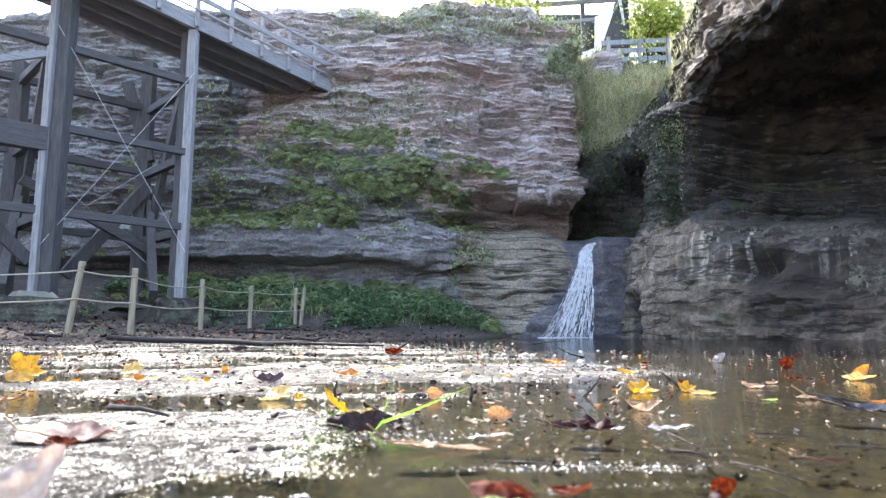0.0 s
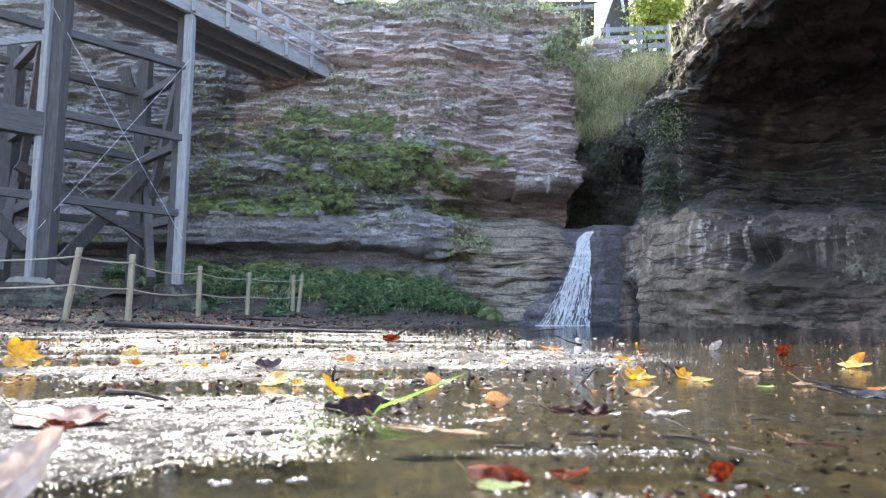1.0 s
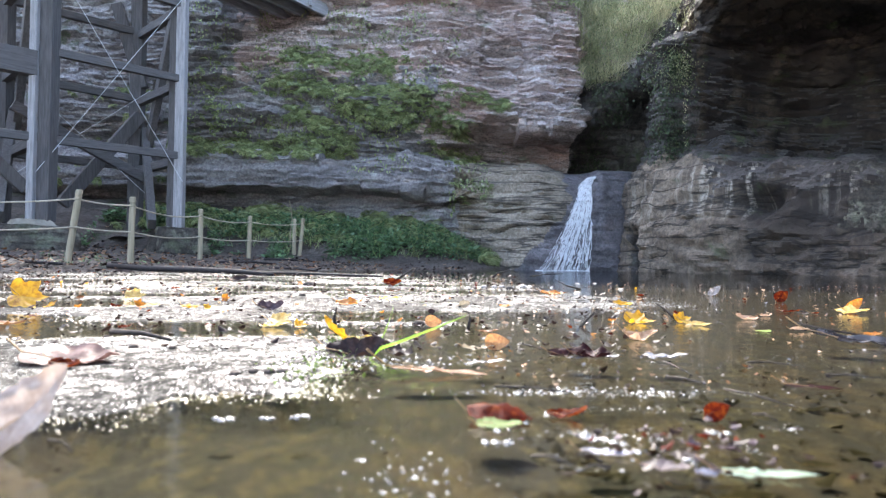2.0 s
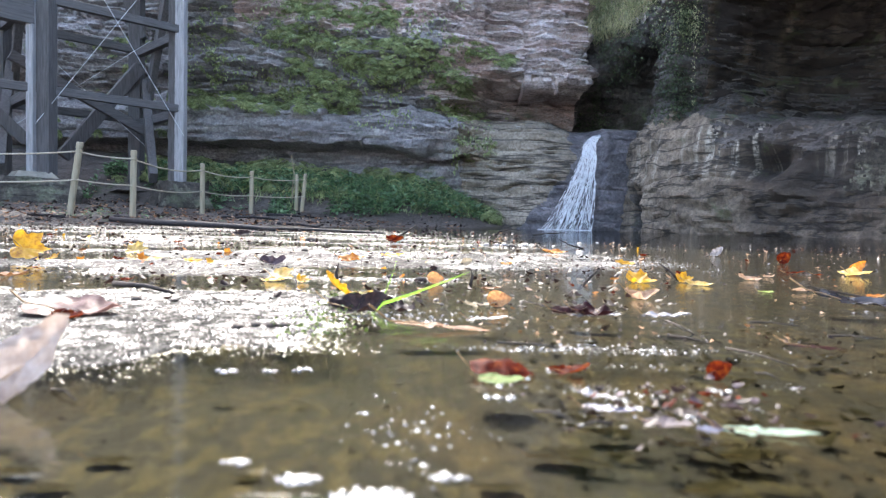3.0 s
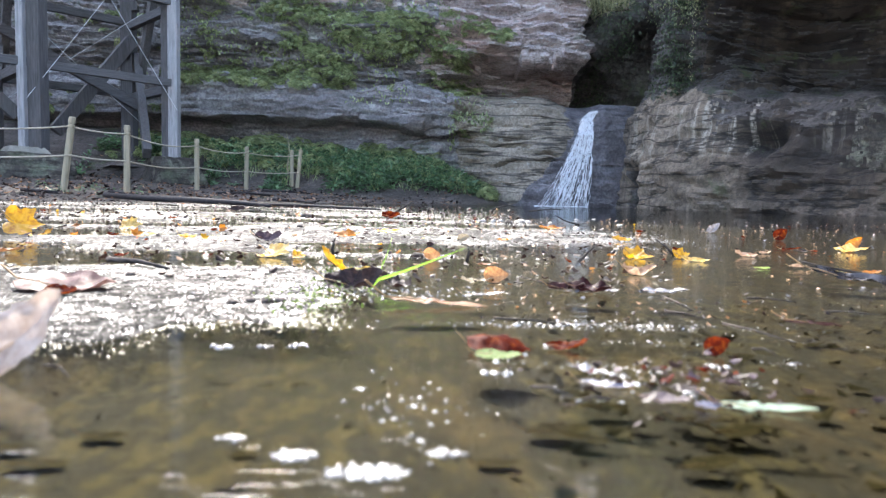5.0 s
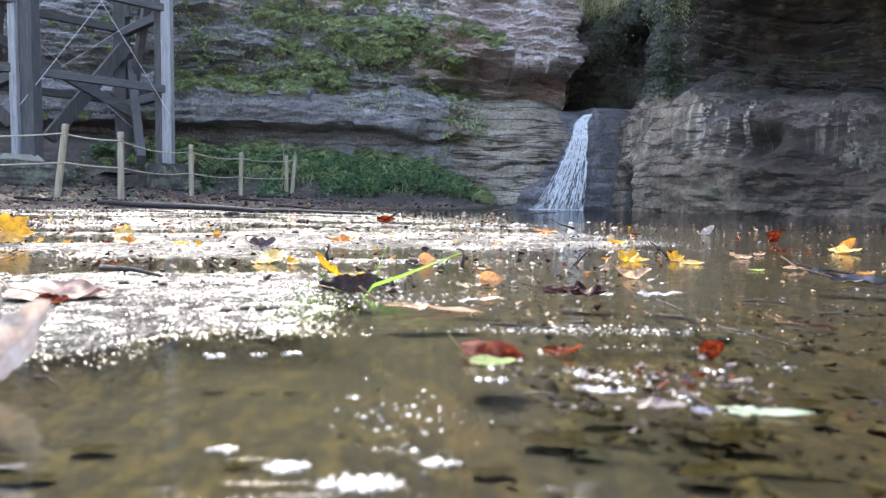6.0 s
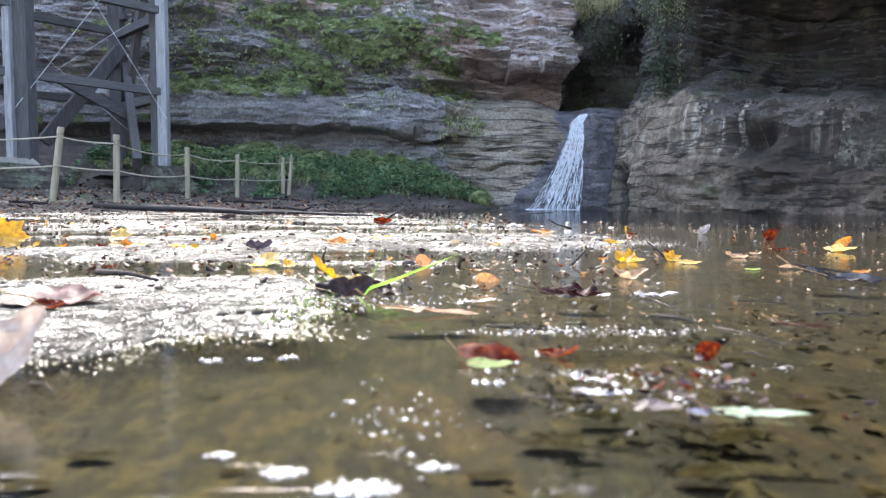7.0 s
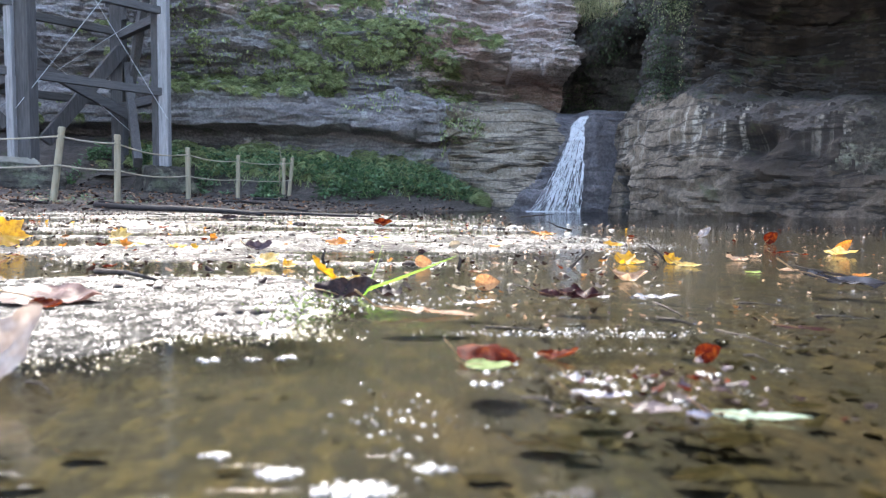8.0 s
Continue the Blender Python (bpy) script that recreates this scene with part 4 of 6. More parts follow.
def fern_mesh(name, seed, fronds=9, length=0.42):
    r = random.Random(seed)
    verts, faces = [Vector((0, 0, 0))], []
    for k in range(fronds):
        az = 2 * math.pi * k / fronds + r.uniform(-0.3, 0.3)
        ln = length * r.uniform(0.7, 1.2)
        rise = r.uniform(0.25, 0.8)
        d = Vector((math.cos(az), math.sin(az), 0))
        s = Vector((-d.y, d.x, 0))
        idx = [0]
        for i in range(1, 19):
            u = i / 18
            idx.append(len(verts))
            verts.append(d * ln * u * 0.9 + Vector((0, 0, ln * (rise * u - 0.85 * u * u))))
        for i in range(1, 18):
            w = ln * 0.32 * math.sin(math.pi * (0.14 + 0.84 * i / 18)) + 0.008
            p, q = verts[idx[i]], verts[idx[i + 1]]
            t = (q - p).normalized()
            for sgn in (1, -1):
                b = len(verts)
                verts += [p.lerp(q, 0.30) + s * sgn * w * 0.6 + t * w * 0.1, p + s * sgn * w + t * w * 0.30 - Vector((0, 0, w * 0.35))]
                faces.append((idx[i], b, b + 1))
    me = bpy.data.meshes.new(name)
    me.from_pydata([tuple(v) for v in verts], [], faces)
    me.materials.append(FERN)
    return me


FERNS = [fern_mesh("fern", 1, 9, 0.32), fern_mesh("fern", 2, 7, 0.38), fern_mesh("fern", 3, 11, 0.28)]
rnd = random.Random(21)


FERNS_LEFT, MORE_FERNS = [300], []


def put_fern(loc, scale, tilt=0.5):
    """One fern; those past the first 300 are kept for one joined mesh."""
    me = rnd.choice(FERNS)
    turn = Euler((rnd.uniform(0.3, 1.1) * tilt * 1.7, rnd.uniform(-0.4, 0.4), rnd.uniform(-0.9, 0.9)))
    s = scale * rnd.uniform(0.5, 1.0)
    m = Matrix.LocRotScale(loc, turn, (s, s, s))
    if FERNS_LEFT[0] == 0:
        MORE_FERNS.append((me, m))
        return
    FERNS_LEFT[0] -= 1
    ob = new("fern", me)
    ob.matrix_world = m
    tagged(ob, "yellow-green drooping fern growing on the shaded rock face", "fern", "ferns on the cliff")


def cliff_spot(x, z, tree=None):
    return (tree or BACK_TREE).ray_cast(Vector((x, 6, z)), Vector((0, 1, 0)))[0]


for n, x0, x1, z0, z1, sc in ((150, -7.3, -2.6, 3.25, 3.9, 0.95), (130, -7.3, -1.0, 3.8, 6.6, 0.85), (44, -2.2, 0.8, 4.0, 5.4, 0.9), (14, -1.6, 1.5, 3.0, 3.8, 0.6), (12, 0.3, 1.4, 1.9, 2.5, 0.7), (36, -12, -7, 2.5, 5.5, 1.2)):
    for _ in range(n):
        hit = cliff_spot(rnd.uniform(x0, x1), rnd.uniform(z0, z1))
        if hit:
            put_fern(hit - Vector((0, 0.02, 0)), sc)
for x0, x1, z0, z1, n in ((-4.6, -2.9, 4.7, 3.9, 70), (-5.2, -0.4, 5.5, 5.0, 190), (-3.2, -0.6, 4.75, 4.35, 90), (-0.4, 0.7, 4.5, 4.0, 44), (-4.8, -1.4, 6.3, 6.0, 120), (-6.9, -2.9, 3.45, 3.4, 110), (0.6, 1.9, 5.0, 4.8, 24), (-0.6, 1.2, 3.5, 3.3, 24)):
    for _ in range(n):
        u = rnd.random()
        hit = cliff_spot(x0 + (x1 - x0) * u, z0 + (z1 - z0) * u + rnd.gauss(0, 0.14))
        if hit:
            put_fern(hit - Vector((0, 0.02, 0)), 1.05, 0.38)
for _ in range(240):
    x, y = rnd.uniform(-8.5, 1.5), rnd.uniform(16.7, 18.1)
    put_fern((x, y, ground_z(x, y) + 0.16), 1.5 if y > 17.2 else 1.1, 0.55)
verts, faces = [], []
for me, m in MORE_FERNS:
    base = len(verts)
    verts += [m @ v.co for v in me.vertices]
    faces += [[base + i for i in p.vertices] for p in me.polygons]
tagged(link_mesh("ferns", verts, faces, FERN, smooth=False), "drooping ferns crowding the foot of the cliff", "ferns", kind="stuff")

lv, lf = leaf_unit()
poses = []
while len(poses) < 12500:
    x, y = rnd.uniform(-9, 1.35), rnd.uniform(15.4, 17.7)
    if ground_z(x, y) < 0.16 + 0.2 * rnd.random():
        continue
    if noise.noise((x * 0.8, y * 0.8, 4)) + 0.9 * smoothstep(15.5, 16.8, y) * smoothstep(-5.5, -2.5, x) + 0.5 * smoothstep(16.3, 17.3, y) + 0.7 * noise.noise((x * 2.3, y * 2.3, 15)) < 0.2 + 0.7 * rnd.random():
        continue
    poses.append(turn_pose((x, y, ground_z(x, y) + rnd.uniform(0.02, 0.28) * smoothstep(15.4, 16.6, y)), rnd.uniform(0.07, 0.17), rnd.uniform(-0.3, 1.0), rnd.uniform(-0.8, 0.8), rnd.uniform(0, 6.3)))
for _ in range(900):
    x, y = rnd.uniform(-8.0, -4.6), rnd.uniform(9.3, 11.5)
    if noise.noise((x * 1.7, y * 1.7, 14)) > 0.12:
        poses.append(turn_pose((x, y, ground_z(x, y) + rnd.uniform(0.0, 0.05)), rnd.uniform(0.03, 0.07), rnd.uniform(-0.2, 0.9), rnd.uniform(-0.7, 0.7), rnd.uniform(0, 6.3)))
scatter_mesh("ground_cover", lv, lf, poses, GREEN, "low green leafy plants covering the slope below the cliff", "undergrowth")

# shrubs and hanging growth
poses = []
for n, x0, x1, z0, z1, tree in ((1500, 3.2, 4.7, 8.3, 10.9, BACK_TREE), (1500, -4, 2.5, 9.2, 10.6, BACK_TREE), (3600, -8, 0.5, 3.9, 8.0, BACK_TREE), (500, -3, 2, 2.7, 4.0, BACK_TREE), (500, 0.2, 1.3, 1.5, 2.6, BACK_TREE)):
    for _ in range(n):
        x, z = rnd.uniform(x0, x1), rnd.uniform(z0, z1)
        if noise.noise((x * 0.9, z * 0.9, 9)) < -0.05:
            continue
        hit = cliff_spot(x, z, tree)
        if hit:
            poses.append(turn_pose(hit - Vector((0, rnd.uniform(0.0, 0.3), 0)), rnd.uniform(0.05, 0.13), rnd.uniform(-2.4, -0.6), rnd.uniform(-0.6, 0.6), rnd.uniform(-0.7, 0.7)))
for _ in range(3200):
    x, z = rnd.uniform(4.6, 9.0), rnd.uniform(5.2, 10.9)
    if noise.noise((x * 1.1, z * 1.1, 19)) < -0.05:
        continue
    hit = cliff_spot(x, z, GULLY_TREE)
    if hit and on_slope(hit.x, hit.z):
        poses.append(turn_pose(hit - Vector((0, rnd.uniform(0.0, 0.4), -rnd.uniform(0, 0.3))), rnd.uniform(0.05, 0.12), rnd.uniform(-2.4, -0.6), rnd.uniform(-0.6, 0.6), rnd.uniform(-0.7, 0.7)))
for n, x0, x1, z0, z1 in ((30, 3.3, 4.7, 8.0, 10.4), (26, -3.5, 3.2, 9.4, 10.4)):
    for _ in range(n):
        hit = cliff_spot(rnd.uniform(x0, x1), rnd.uniform(z0, z1))
        if hit:
            for _ in range(60):
                poses.append(turn_pose(hit + Vector((rnd.gauss(0, 0.22), rnd.gauss(-0.12, 0.14), rnd.gauss(0.05, 0.2))), rnd.uniform(0.05, 0.11), rnd.uniform(-2.4, -0.4), rnd.uniform(-0.6, 0.6), rnd.uniform(-0.9, 0.9)))
scatter_mesh("cliff_shrubs", lv, lf, poses, FERN, "hazy green creeping plants rooted in cliff ledges", "shrubs")
poses = []
bladev, bladef = [(-0.5, 0, 0), (0.5, 0, 0), (0.35, 0.12, 0.5), (-0.35, 0.12, 0.5), (0, 0.45, 0.95)], [(0, 1, 2), (0, 2, 3), (3, 2, 4)]
while len(poses) < 11000:
    x, z = rnd.uniform(4.1, 8.0), rnd.uniform(5.0, 10.8)
    hits = [h for h in (cliff_spot(x, z, GULLY_TREE), cliff_spot(x, z, RIGHT_TREE), cliff_spot(x, z)) if h]
    if not hits:
        continue
    hit = min(hits, key=lambda h: h.y)
    if hit.y < 16.8:
        hit = cliff_spot(rnd.uniform(4.4, 9.0), rnd.uniform(5.2, 10.0), GULLY_TREE)
    if hit is None or not on_slope(hit.x, hit.z):
        continue
    l = rnd.uniform(0.2, 0.7) * (0.5 if hit.z > 8.8 else 1.0)
    m = Matrix.LocRotScale(hit, Euler((rnd.uniform(0.5, 2.6), rnd.uniform(-0.5, 0.5), rnd.uniform(-0.6, 0.6))), (rnd.uniform(0.01, 0.03), l, l))
    poses.append([list(r) for r in m][:3])
while len(poses) < 18500:
    hit = cliff_spot(rnd.uniform(5.3, 8.0), rnd.uniform(6.4, 10.8), RIGHT_TREE)
    if hit is None or noise.noise((hit.x * 1.4, hit.z * 1.4, 2)) < -0.25:
        continue
    l = rnd.uniform(0.15, 0.5)
    m = Matrix.LocRotScale(hit, Euler((rnd.uniform(0.5, 2.6), rnd.uniform(-0.5, 0.5), rnd.uniform(-0.6, 0.6))), (rnd.uniform(0.008, 0.022), l, l))
    poses.append([list(r) for r in m][:3])
scatter_mesh("dry_grass", bladev, bladef, poses, DRYGRASS, "straw coloured grass hanging over the overgrown gully slope", "grass")

poses = []
for _ in range(300):
    x, z = rnd.uniform(4.3, 8.4), rnd.uniform(5.3, 10.2)
    hit = cliff_spot(x, z, GULLY_TREE)
    if hit is None or hit.y > 24.2 or not on_slope(hit.x, hit.z):
        continue
    size = rnd.uniform(0.12, 0.34) * (0.6 if hit.z > 8.6 else 1.0)
    for _ in range(int(90 + 300 * size)):
        c = hit + Vector((rnd.gauss(0, size), rnd.gauss(-0.1, size * 0.6), rnd.gauss(size * 0.3, size * 0.8)))
        poses.append(turn_pose(c, rnd.uniform(0.03, 0.09), rnd.uniform(-2.6, -0.3), rnd.uniform(-0.8, 0.8), rnd.uniform(-1.2, 1.2)))
for k in range(120):
    hit = cliff_spot(rnd.uniform(5.5, 7.6), rnd.uniform(6.7, 10.2), RIGHT_TREE) if k < 70 else cliff_spot(rnd.uniform(4.8, 6.2), rnd.uniform(5.0, 6.8), RIGHT_TREE)
    if hit is None or hit.y < 11.5:
        continue
    size = rnd.uniform(0.10, 0.26)
    for _ in range(int(60 + 260 * size)):
        c = hit + Vector((rnd.gauss(0, size), rnd.gauss(-0.05, size * 0.6), rnd.gauss(-0.02, size)))
        poses.append(turn_pose(c, rnd.uniform(0.03, 0.08), rnd.uniform(-2.8, -0.3), rnd.uniform(-0.8, 0.8), rnd.uniform(-1.2, 1.2)))
scatter_mesh("gully_shrubs", lv, lf, poses, OLIVE, "pale olive scrubby bushes crowding the steep gully slope", "shrubs")
poses = []
for _ in range(230):
    x, z = rnd.uniform(4.6, 6.3), rnd.uniform(2.9, 6.0)
    hits = [h for h in (cliff_spot(x, z, RIGHT_TREE), cliff_spot(x, z, GULLY_TREE)) if h]
    if not hits or noise.noise((x * 2, z * 2, 31)) < -0.2:
        continue
    hit = min(hits, key=lambda h: h.y)
    size = rnd.uniform(0.08, 0.2)
    for _ in range(26):
        c = hit + Vector((rnd.gauss(0, size), rnd.gauss(-0.05, size * 0.4), rnd.gauss(0, size * 1.5)))
        poses.append(turn_pose(c, rnd.uniform(0.04, 0.11), rnd.uniform(-2.8, -0.6), rnd.uniform(-0.8, 0.8), rnd.uniform(-1.2, 1.2)))
scatter_mesh("ivy", lv, lf, poses, IVY, "dark ivy draped over the shaded rock corner", "ivy")
poses = []
tufts = [(rnd.uniform(-7.5, 1.6), rnd.uniform(16.2, 17.7)) for _ in range(120)] + [(rnd.uniform(-1.8, 1.7), rnd.uniform(16.7, 17.5)) for _ in range(40)]
for _ in range(1300):
    x, y = rnd.choice(tufts)
    x, y = x + rnd.gauss(0, 0.08), y + rnd.gauss(0, 0.08)
    if ground_z(x, y) < 0.2:
        continue
    l = rnd.uniform(0.14, 0.46)
    m = Matrix.LocRotScale((x, y, ground_z(x, y) + 0.05), Euler((rnd.uniform(-0.3, 1.1), rnd.uniform(-0.7, 0.7), rnd.uniform(-1.5, 1.5))), (rnd.uniform(0.01, 0.022), l, l))
    poses.append([list(r) for r in m][:3])
scatter_mesh("grass_tufts", bladev, bladef, poses, FERN, "arching grass tufts at the foot of the rock", "grass")
poses = []
for _ in range(480):
    x, y = rnd.gauss(-0.148, 0.024), rnd.uniform(0.70, 1.12)
    poses.append(turn_pose((x, y, rnd.uniform(0.0, 0.012)), rnd.uniform(0.003, 0.009), rnd.uniform(-0.5, 1.2), rnd.uniform(-0.8, 0.8), rnd.uniform(0, 6.3)))
scatter_mesh("algae", lv, lf, poses, ALGAE, "tiny dull green algae at the edge of the sandbar", "algae")
poses = []
for k in range(2):
    x0, y0 = 5.72 + 0.05 * k + rnd.uniform(-0.04, 0.04), 15.35 - 0.05 * k
    for i in range(130):
        z = 3.0 + 3.6 * rnd.random()
        poses.append(turn_pose((x0 + 0.08 * noise.noise((z * 1.3, k, 0)) + rnd.gauss(0, 0.03), y0 + rnd.gauss(0, 0.03) - 0.1, z), rnd.uniform(0.02, 0.04), rnd.uniform(-2.4, -1.0), rnd.uniform(-0.6, 0.6), rnd.uniform(-1, 1)))
scatter_mesh("hanging_vine", lv, lf, poses, DRYGRASS, "pale leafy vine hanging from the overhang", "vine")


def tree(x, y, z, h, seed, spread):
    r = random.Random(seed)
    base = empty_at("tree", x, y, z)
    tagged(base, "tall broadleaf tree with yellow-green autumn crown above the cliff", "tree", "trees above the cliff")
    bm = tube([(0, 0, -0.3), (0.05, 0, h * 0.35), (0.15, 0.1, h * 0.7), (0.1, 0, h)], [0.22, 0.17, 0.1, 0.03], 9)
    tips = []
    for k in range(9):
        az, zz = r.uniform(0, 6.3), h * r.uniform(0.3, 0.85)
        tip = Vector((math.cos(az) * spread * r.uniform(0.5, 1), math.sin(az) * spread * r.uniform(0.5, 1), zz + h * 0.15))
        limb = tube([(0.1, 0.05, zz), Vector((0.1, 0.05, zz)).lerp(tip, 0.5) + Vector((0, 0, 0.2)), tip], [0.07, 0.045, 0.012], 6)
        tmp = bpy.data.meshes.new("limb")
        limb.to_mesh(tmp)
        limb.free()
        bm.from_mesh(tmp)
        bpy.data.meshes.remove(tmp)
        tips += [Vector((0.1, 0.05, zz)).lerp(tip, u) for u in (0.55, 0.8, 1.0)]
    part("trunk", bm, BARK, base, "dark bark trunk with limbs", True)
    ps = []
    for tip in tips:
        for _ in range(240):
            c = tip + Vector((r.gauss(0, 0.55), r.gauss(0, 0.55), r.gauss(0, 0.4)))
            ps.append(turn_pose(c, r.uniform(0.09, 0.2), r.uniform(-1, 1), r.uniform(-1, 1), r.uniform(0, 6.3)))
    crown = scatter_mesh("crown", lv, lf, ps, AUTUMN, "", "")
    del crown["kind"]
    crown.parent = base
    return base


for x, y, z, h, seed, sp in ((9.2, 26, 10.8, 5.5, 3, 2.2), (11.5, 24, 11, 6, 4, 2.5), (8.4, 25.6, 10.2, 3.2, 6, 1.7), (10.2, 24.6, 10.2, 3.0, 8, 1.6), (2.0, 23.5, 10.6, 3.6, 5, 1.8)):
    tree(x, y, z, h, seed, sp)

# ---- shed above the gully ----
shed = empty_at("shed", 6.0, 25.5, 10.6)
tagged(shed, "timber shelter with shingled roof and white panel on posts", "shed")


def shed_part(name, a, b, w, h, mat, label=""):
    return under(part(name, beam_mesh(a, b, w, h), mat, None, label), shed)


def board(name, corners, y, thick, mat, label=""):
    """A flat upright board with the given (x, z) corners."""
    bm = bmesh.new()
    front = [bm.verts.new((x, y, z)) for x, z in corners]
    rear = [bm.verts.new((x, y + thick, z)) for x, z in corners]
    bm.faces.new(front)
    bm.faces.new(rear[::-1])
    for k in range(len(corners)):
        j = (k + 1) % len(corners)
        bm.faces.new((front[j], front[k], rear[k], rear[j]))
    bmesh.ops.recalc_face_normals(bm, faces=bm.faces[:])
    return under(part(name, bm, mat, None, label), shed)


for x, y in ((3.9, 25.1), (5.75, 25.1), (7.45, 25.1), (3.9, 28), (7.45, 28)):
    shed_part("post", (x, y, 9.6), (x, y, 13.75), 0.16, 0.16, TIMBER_DARK)
board("white_panel", [(5.72, 10.75), (6.1, 10.72), (6.98, 13.2), (6.2, 12.95), (6.15, 11.6), (5.6, 11.4)], 24.86, 0.05, WHITE, "white painted panel with slanting edge")
board("white_trim", [(7.36, 12.6), (7.44, 12.6), (7.30, 13.9), (7.16, 13.9)], 24.90, 0.04, WHITE, "white trim board")
board("dark_wall", [(6.45, 11.7), (7.5, 11.7), (7.5, 14.0), (7.05, 13.6)], 24.98, 0.06, TIMBER_DARK, "dark stained board wall")
shed_part("rear_wall", (5.7, 27.9, 10.4), (5.7, 27.9, 14.6), 3.6, 0.1, TIMBER_DARK)
shed_part("side_wall", (7.55, 26.5, 10.4), (7.55, 26.5, 14.2), 0.1, 3.2, TIMBER_DARK)
shed_part("floor", (3.8, 26.5, 10.55), (7.6, 26.5, 10.55), 3.4, 0.15, TIMBER_DARK)
shed_part("eaves_beam", (2.9, 25.0, 13.45), (7.6, 25.0, 13.80), 0.12, 0.18, TIMBER)
shed_part("tie_beam", (4.4, 25.05, 12.75), (7.0, 25.05, 13.0), 0.10, 0.14, TIMBER)
shed_part("brace", (6.9, 25.0, 13.1), (7.3, 25.0, 13.8), 0.1, 0.12, TIMBER)
for k in range(12):
    x = 3.1 + 0.4 * k
    shed_part("rafter_tail", (x, 24.55, 13.50 + 0.075 * (x - 3)), (x, 25.4, 13.85 + 0.075 * (x - 3)), 0.06, 0.12, TIMBER_DARK)
for k in range(9):
    y, z = 24.5 + 0.28 * k, 13.62 + 0.16 * k
    shed_part("shingle_course", (2.6, y, z), (8.0, y, z + 0.38), 0.34, 0.05, SHINGLE)
rail = empty_at("board_fence", 7.1, 24.0, 10.7)
tagged(rail, "low grey wooden board fence beside the shelter", "fence")
for x in (6.45, 7.65, 8.8):
    under(part("post", beam_mesh((x, 23.9, 10.0), (x, 23.9, 11.6), 0.13, 0.12), TIMBER), rail)
for z in (10.7, 11.05, 11.4):
    under(part("board", beam_mesh((6.2, 23.99, z), (9.2, 23.99, z + 0.12), 0.05, 0.20), TIMBER), rail)


def sapling(x, y, z, h, seed):
    r = random.Random(seed)
    base = empty_at("sapling", x, y, z)
    tagged(base, "slender sapling with hanging yellow leaves beside the board fence", "sapling")
    part("stem", tube([(0, 0, -0.4), (-0.1, 0, h * 0.5), (-0.35, -0.1, h), (-0.7, -0.2, h * 0.93)], [0.03, 0.025, 0.015, 0.006], 6), BARK, base, "thin dark stem", True)
    ps = []
    for ax, az, drop, n in ((-0.35, h, 0.55, 26), (-0.75, h * 0.9, 0.3, 16), (-0.1, h * 0.6, 0.4, 14), (-1.2, h * 0.45, 0.35, 18), (-0.6, h * 0.35, 0.3, 14), (0.3, h * 0.7, 0.4, 12), (-1.5, h * 0.3, 0.2, 10)):
        for k in range(n):
            ps.append(turn_pose((ax + r.gauss(0, 0.10), -0.15 + r.gauss(0, 0.06), az - drop * k / n), r.uniform(0.10, 0.19), r.uniform(-2.2, -1.0), r.uniform(-0.4, 0.4), r.uniform(-1.0, 1.0)))
    crown = scatter_mesh("leaves", lv, lf, ps, AUTUMN, "", "")
    del crown["kind"]
    crown.parent = base
    return base


sapling(7.9, 23.5, 10.1, 1.75, 5)

# ---- fallen leaves ----
MAPLE = [(0, 0.58), (11, 0.40), (20, 0.44), (30, 0.35), (42, 0.43), (54, 0.54), (64, 0.44), (74, 0.44), (86, 0.34), (100, 0.42), (116, 0.46), (130, 0.38), (150, 0.30), (166, 0.24), (180, 0.12)]


def leaf_outline(kind, t):
    """Radius of a leaf's outline at the angle t from its tip, for a leaf 1 long."""
    if kind == "maple":
        a = abs(math.degrees(math.atan2(math.sin(t), math.cos(t))))
        return float(np.interp(a, [p for p, _ in MAPLE], [r for _, r in MAPLE]))
    wide = {"long": 0.22, "slim": 0.34, "round": 0.86, "broad": 0.80}.get(kind, 0.56)
    tip = 1 + 0.30 * max(0.0, math.cos(t)) ** 16
    return 0.5 * tip / math.sqrt(math.cos(t) ** 2 + (math.sin(t) / (wide - 0.1 * wide * math.cos(t))) ** 2) * (1 + 0.02 * math.cos(17 * t))


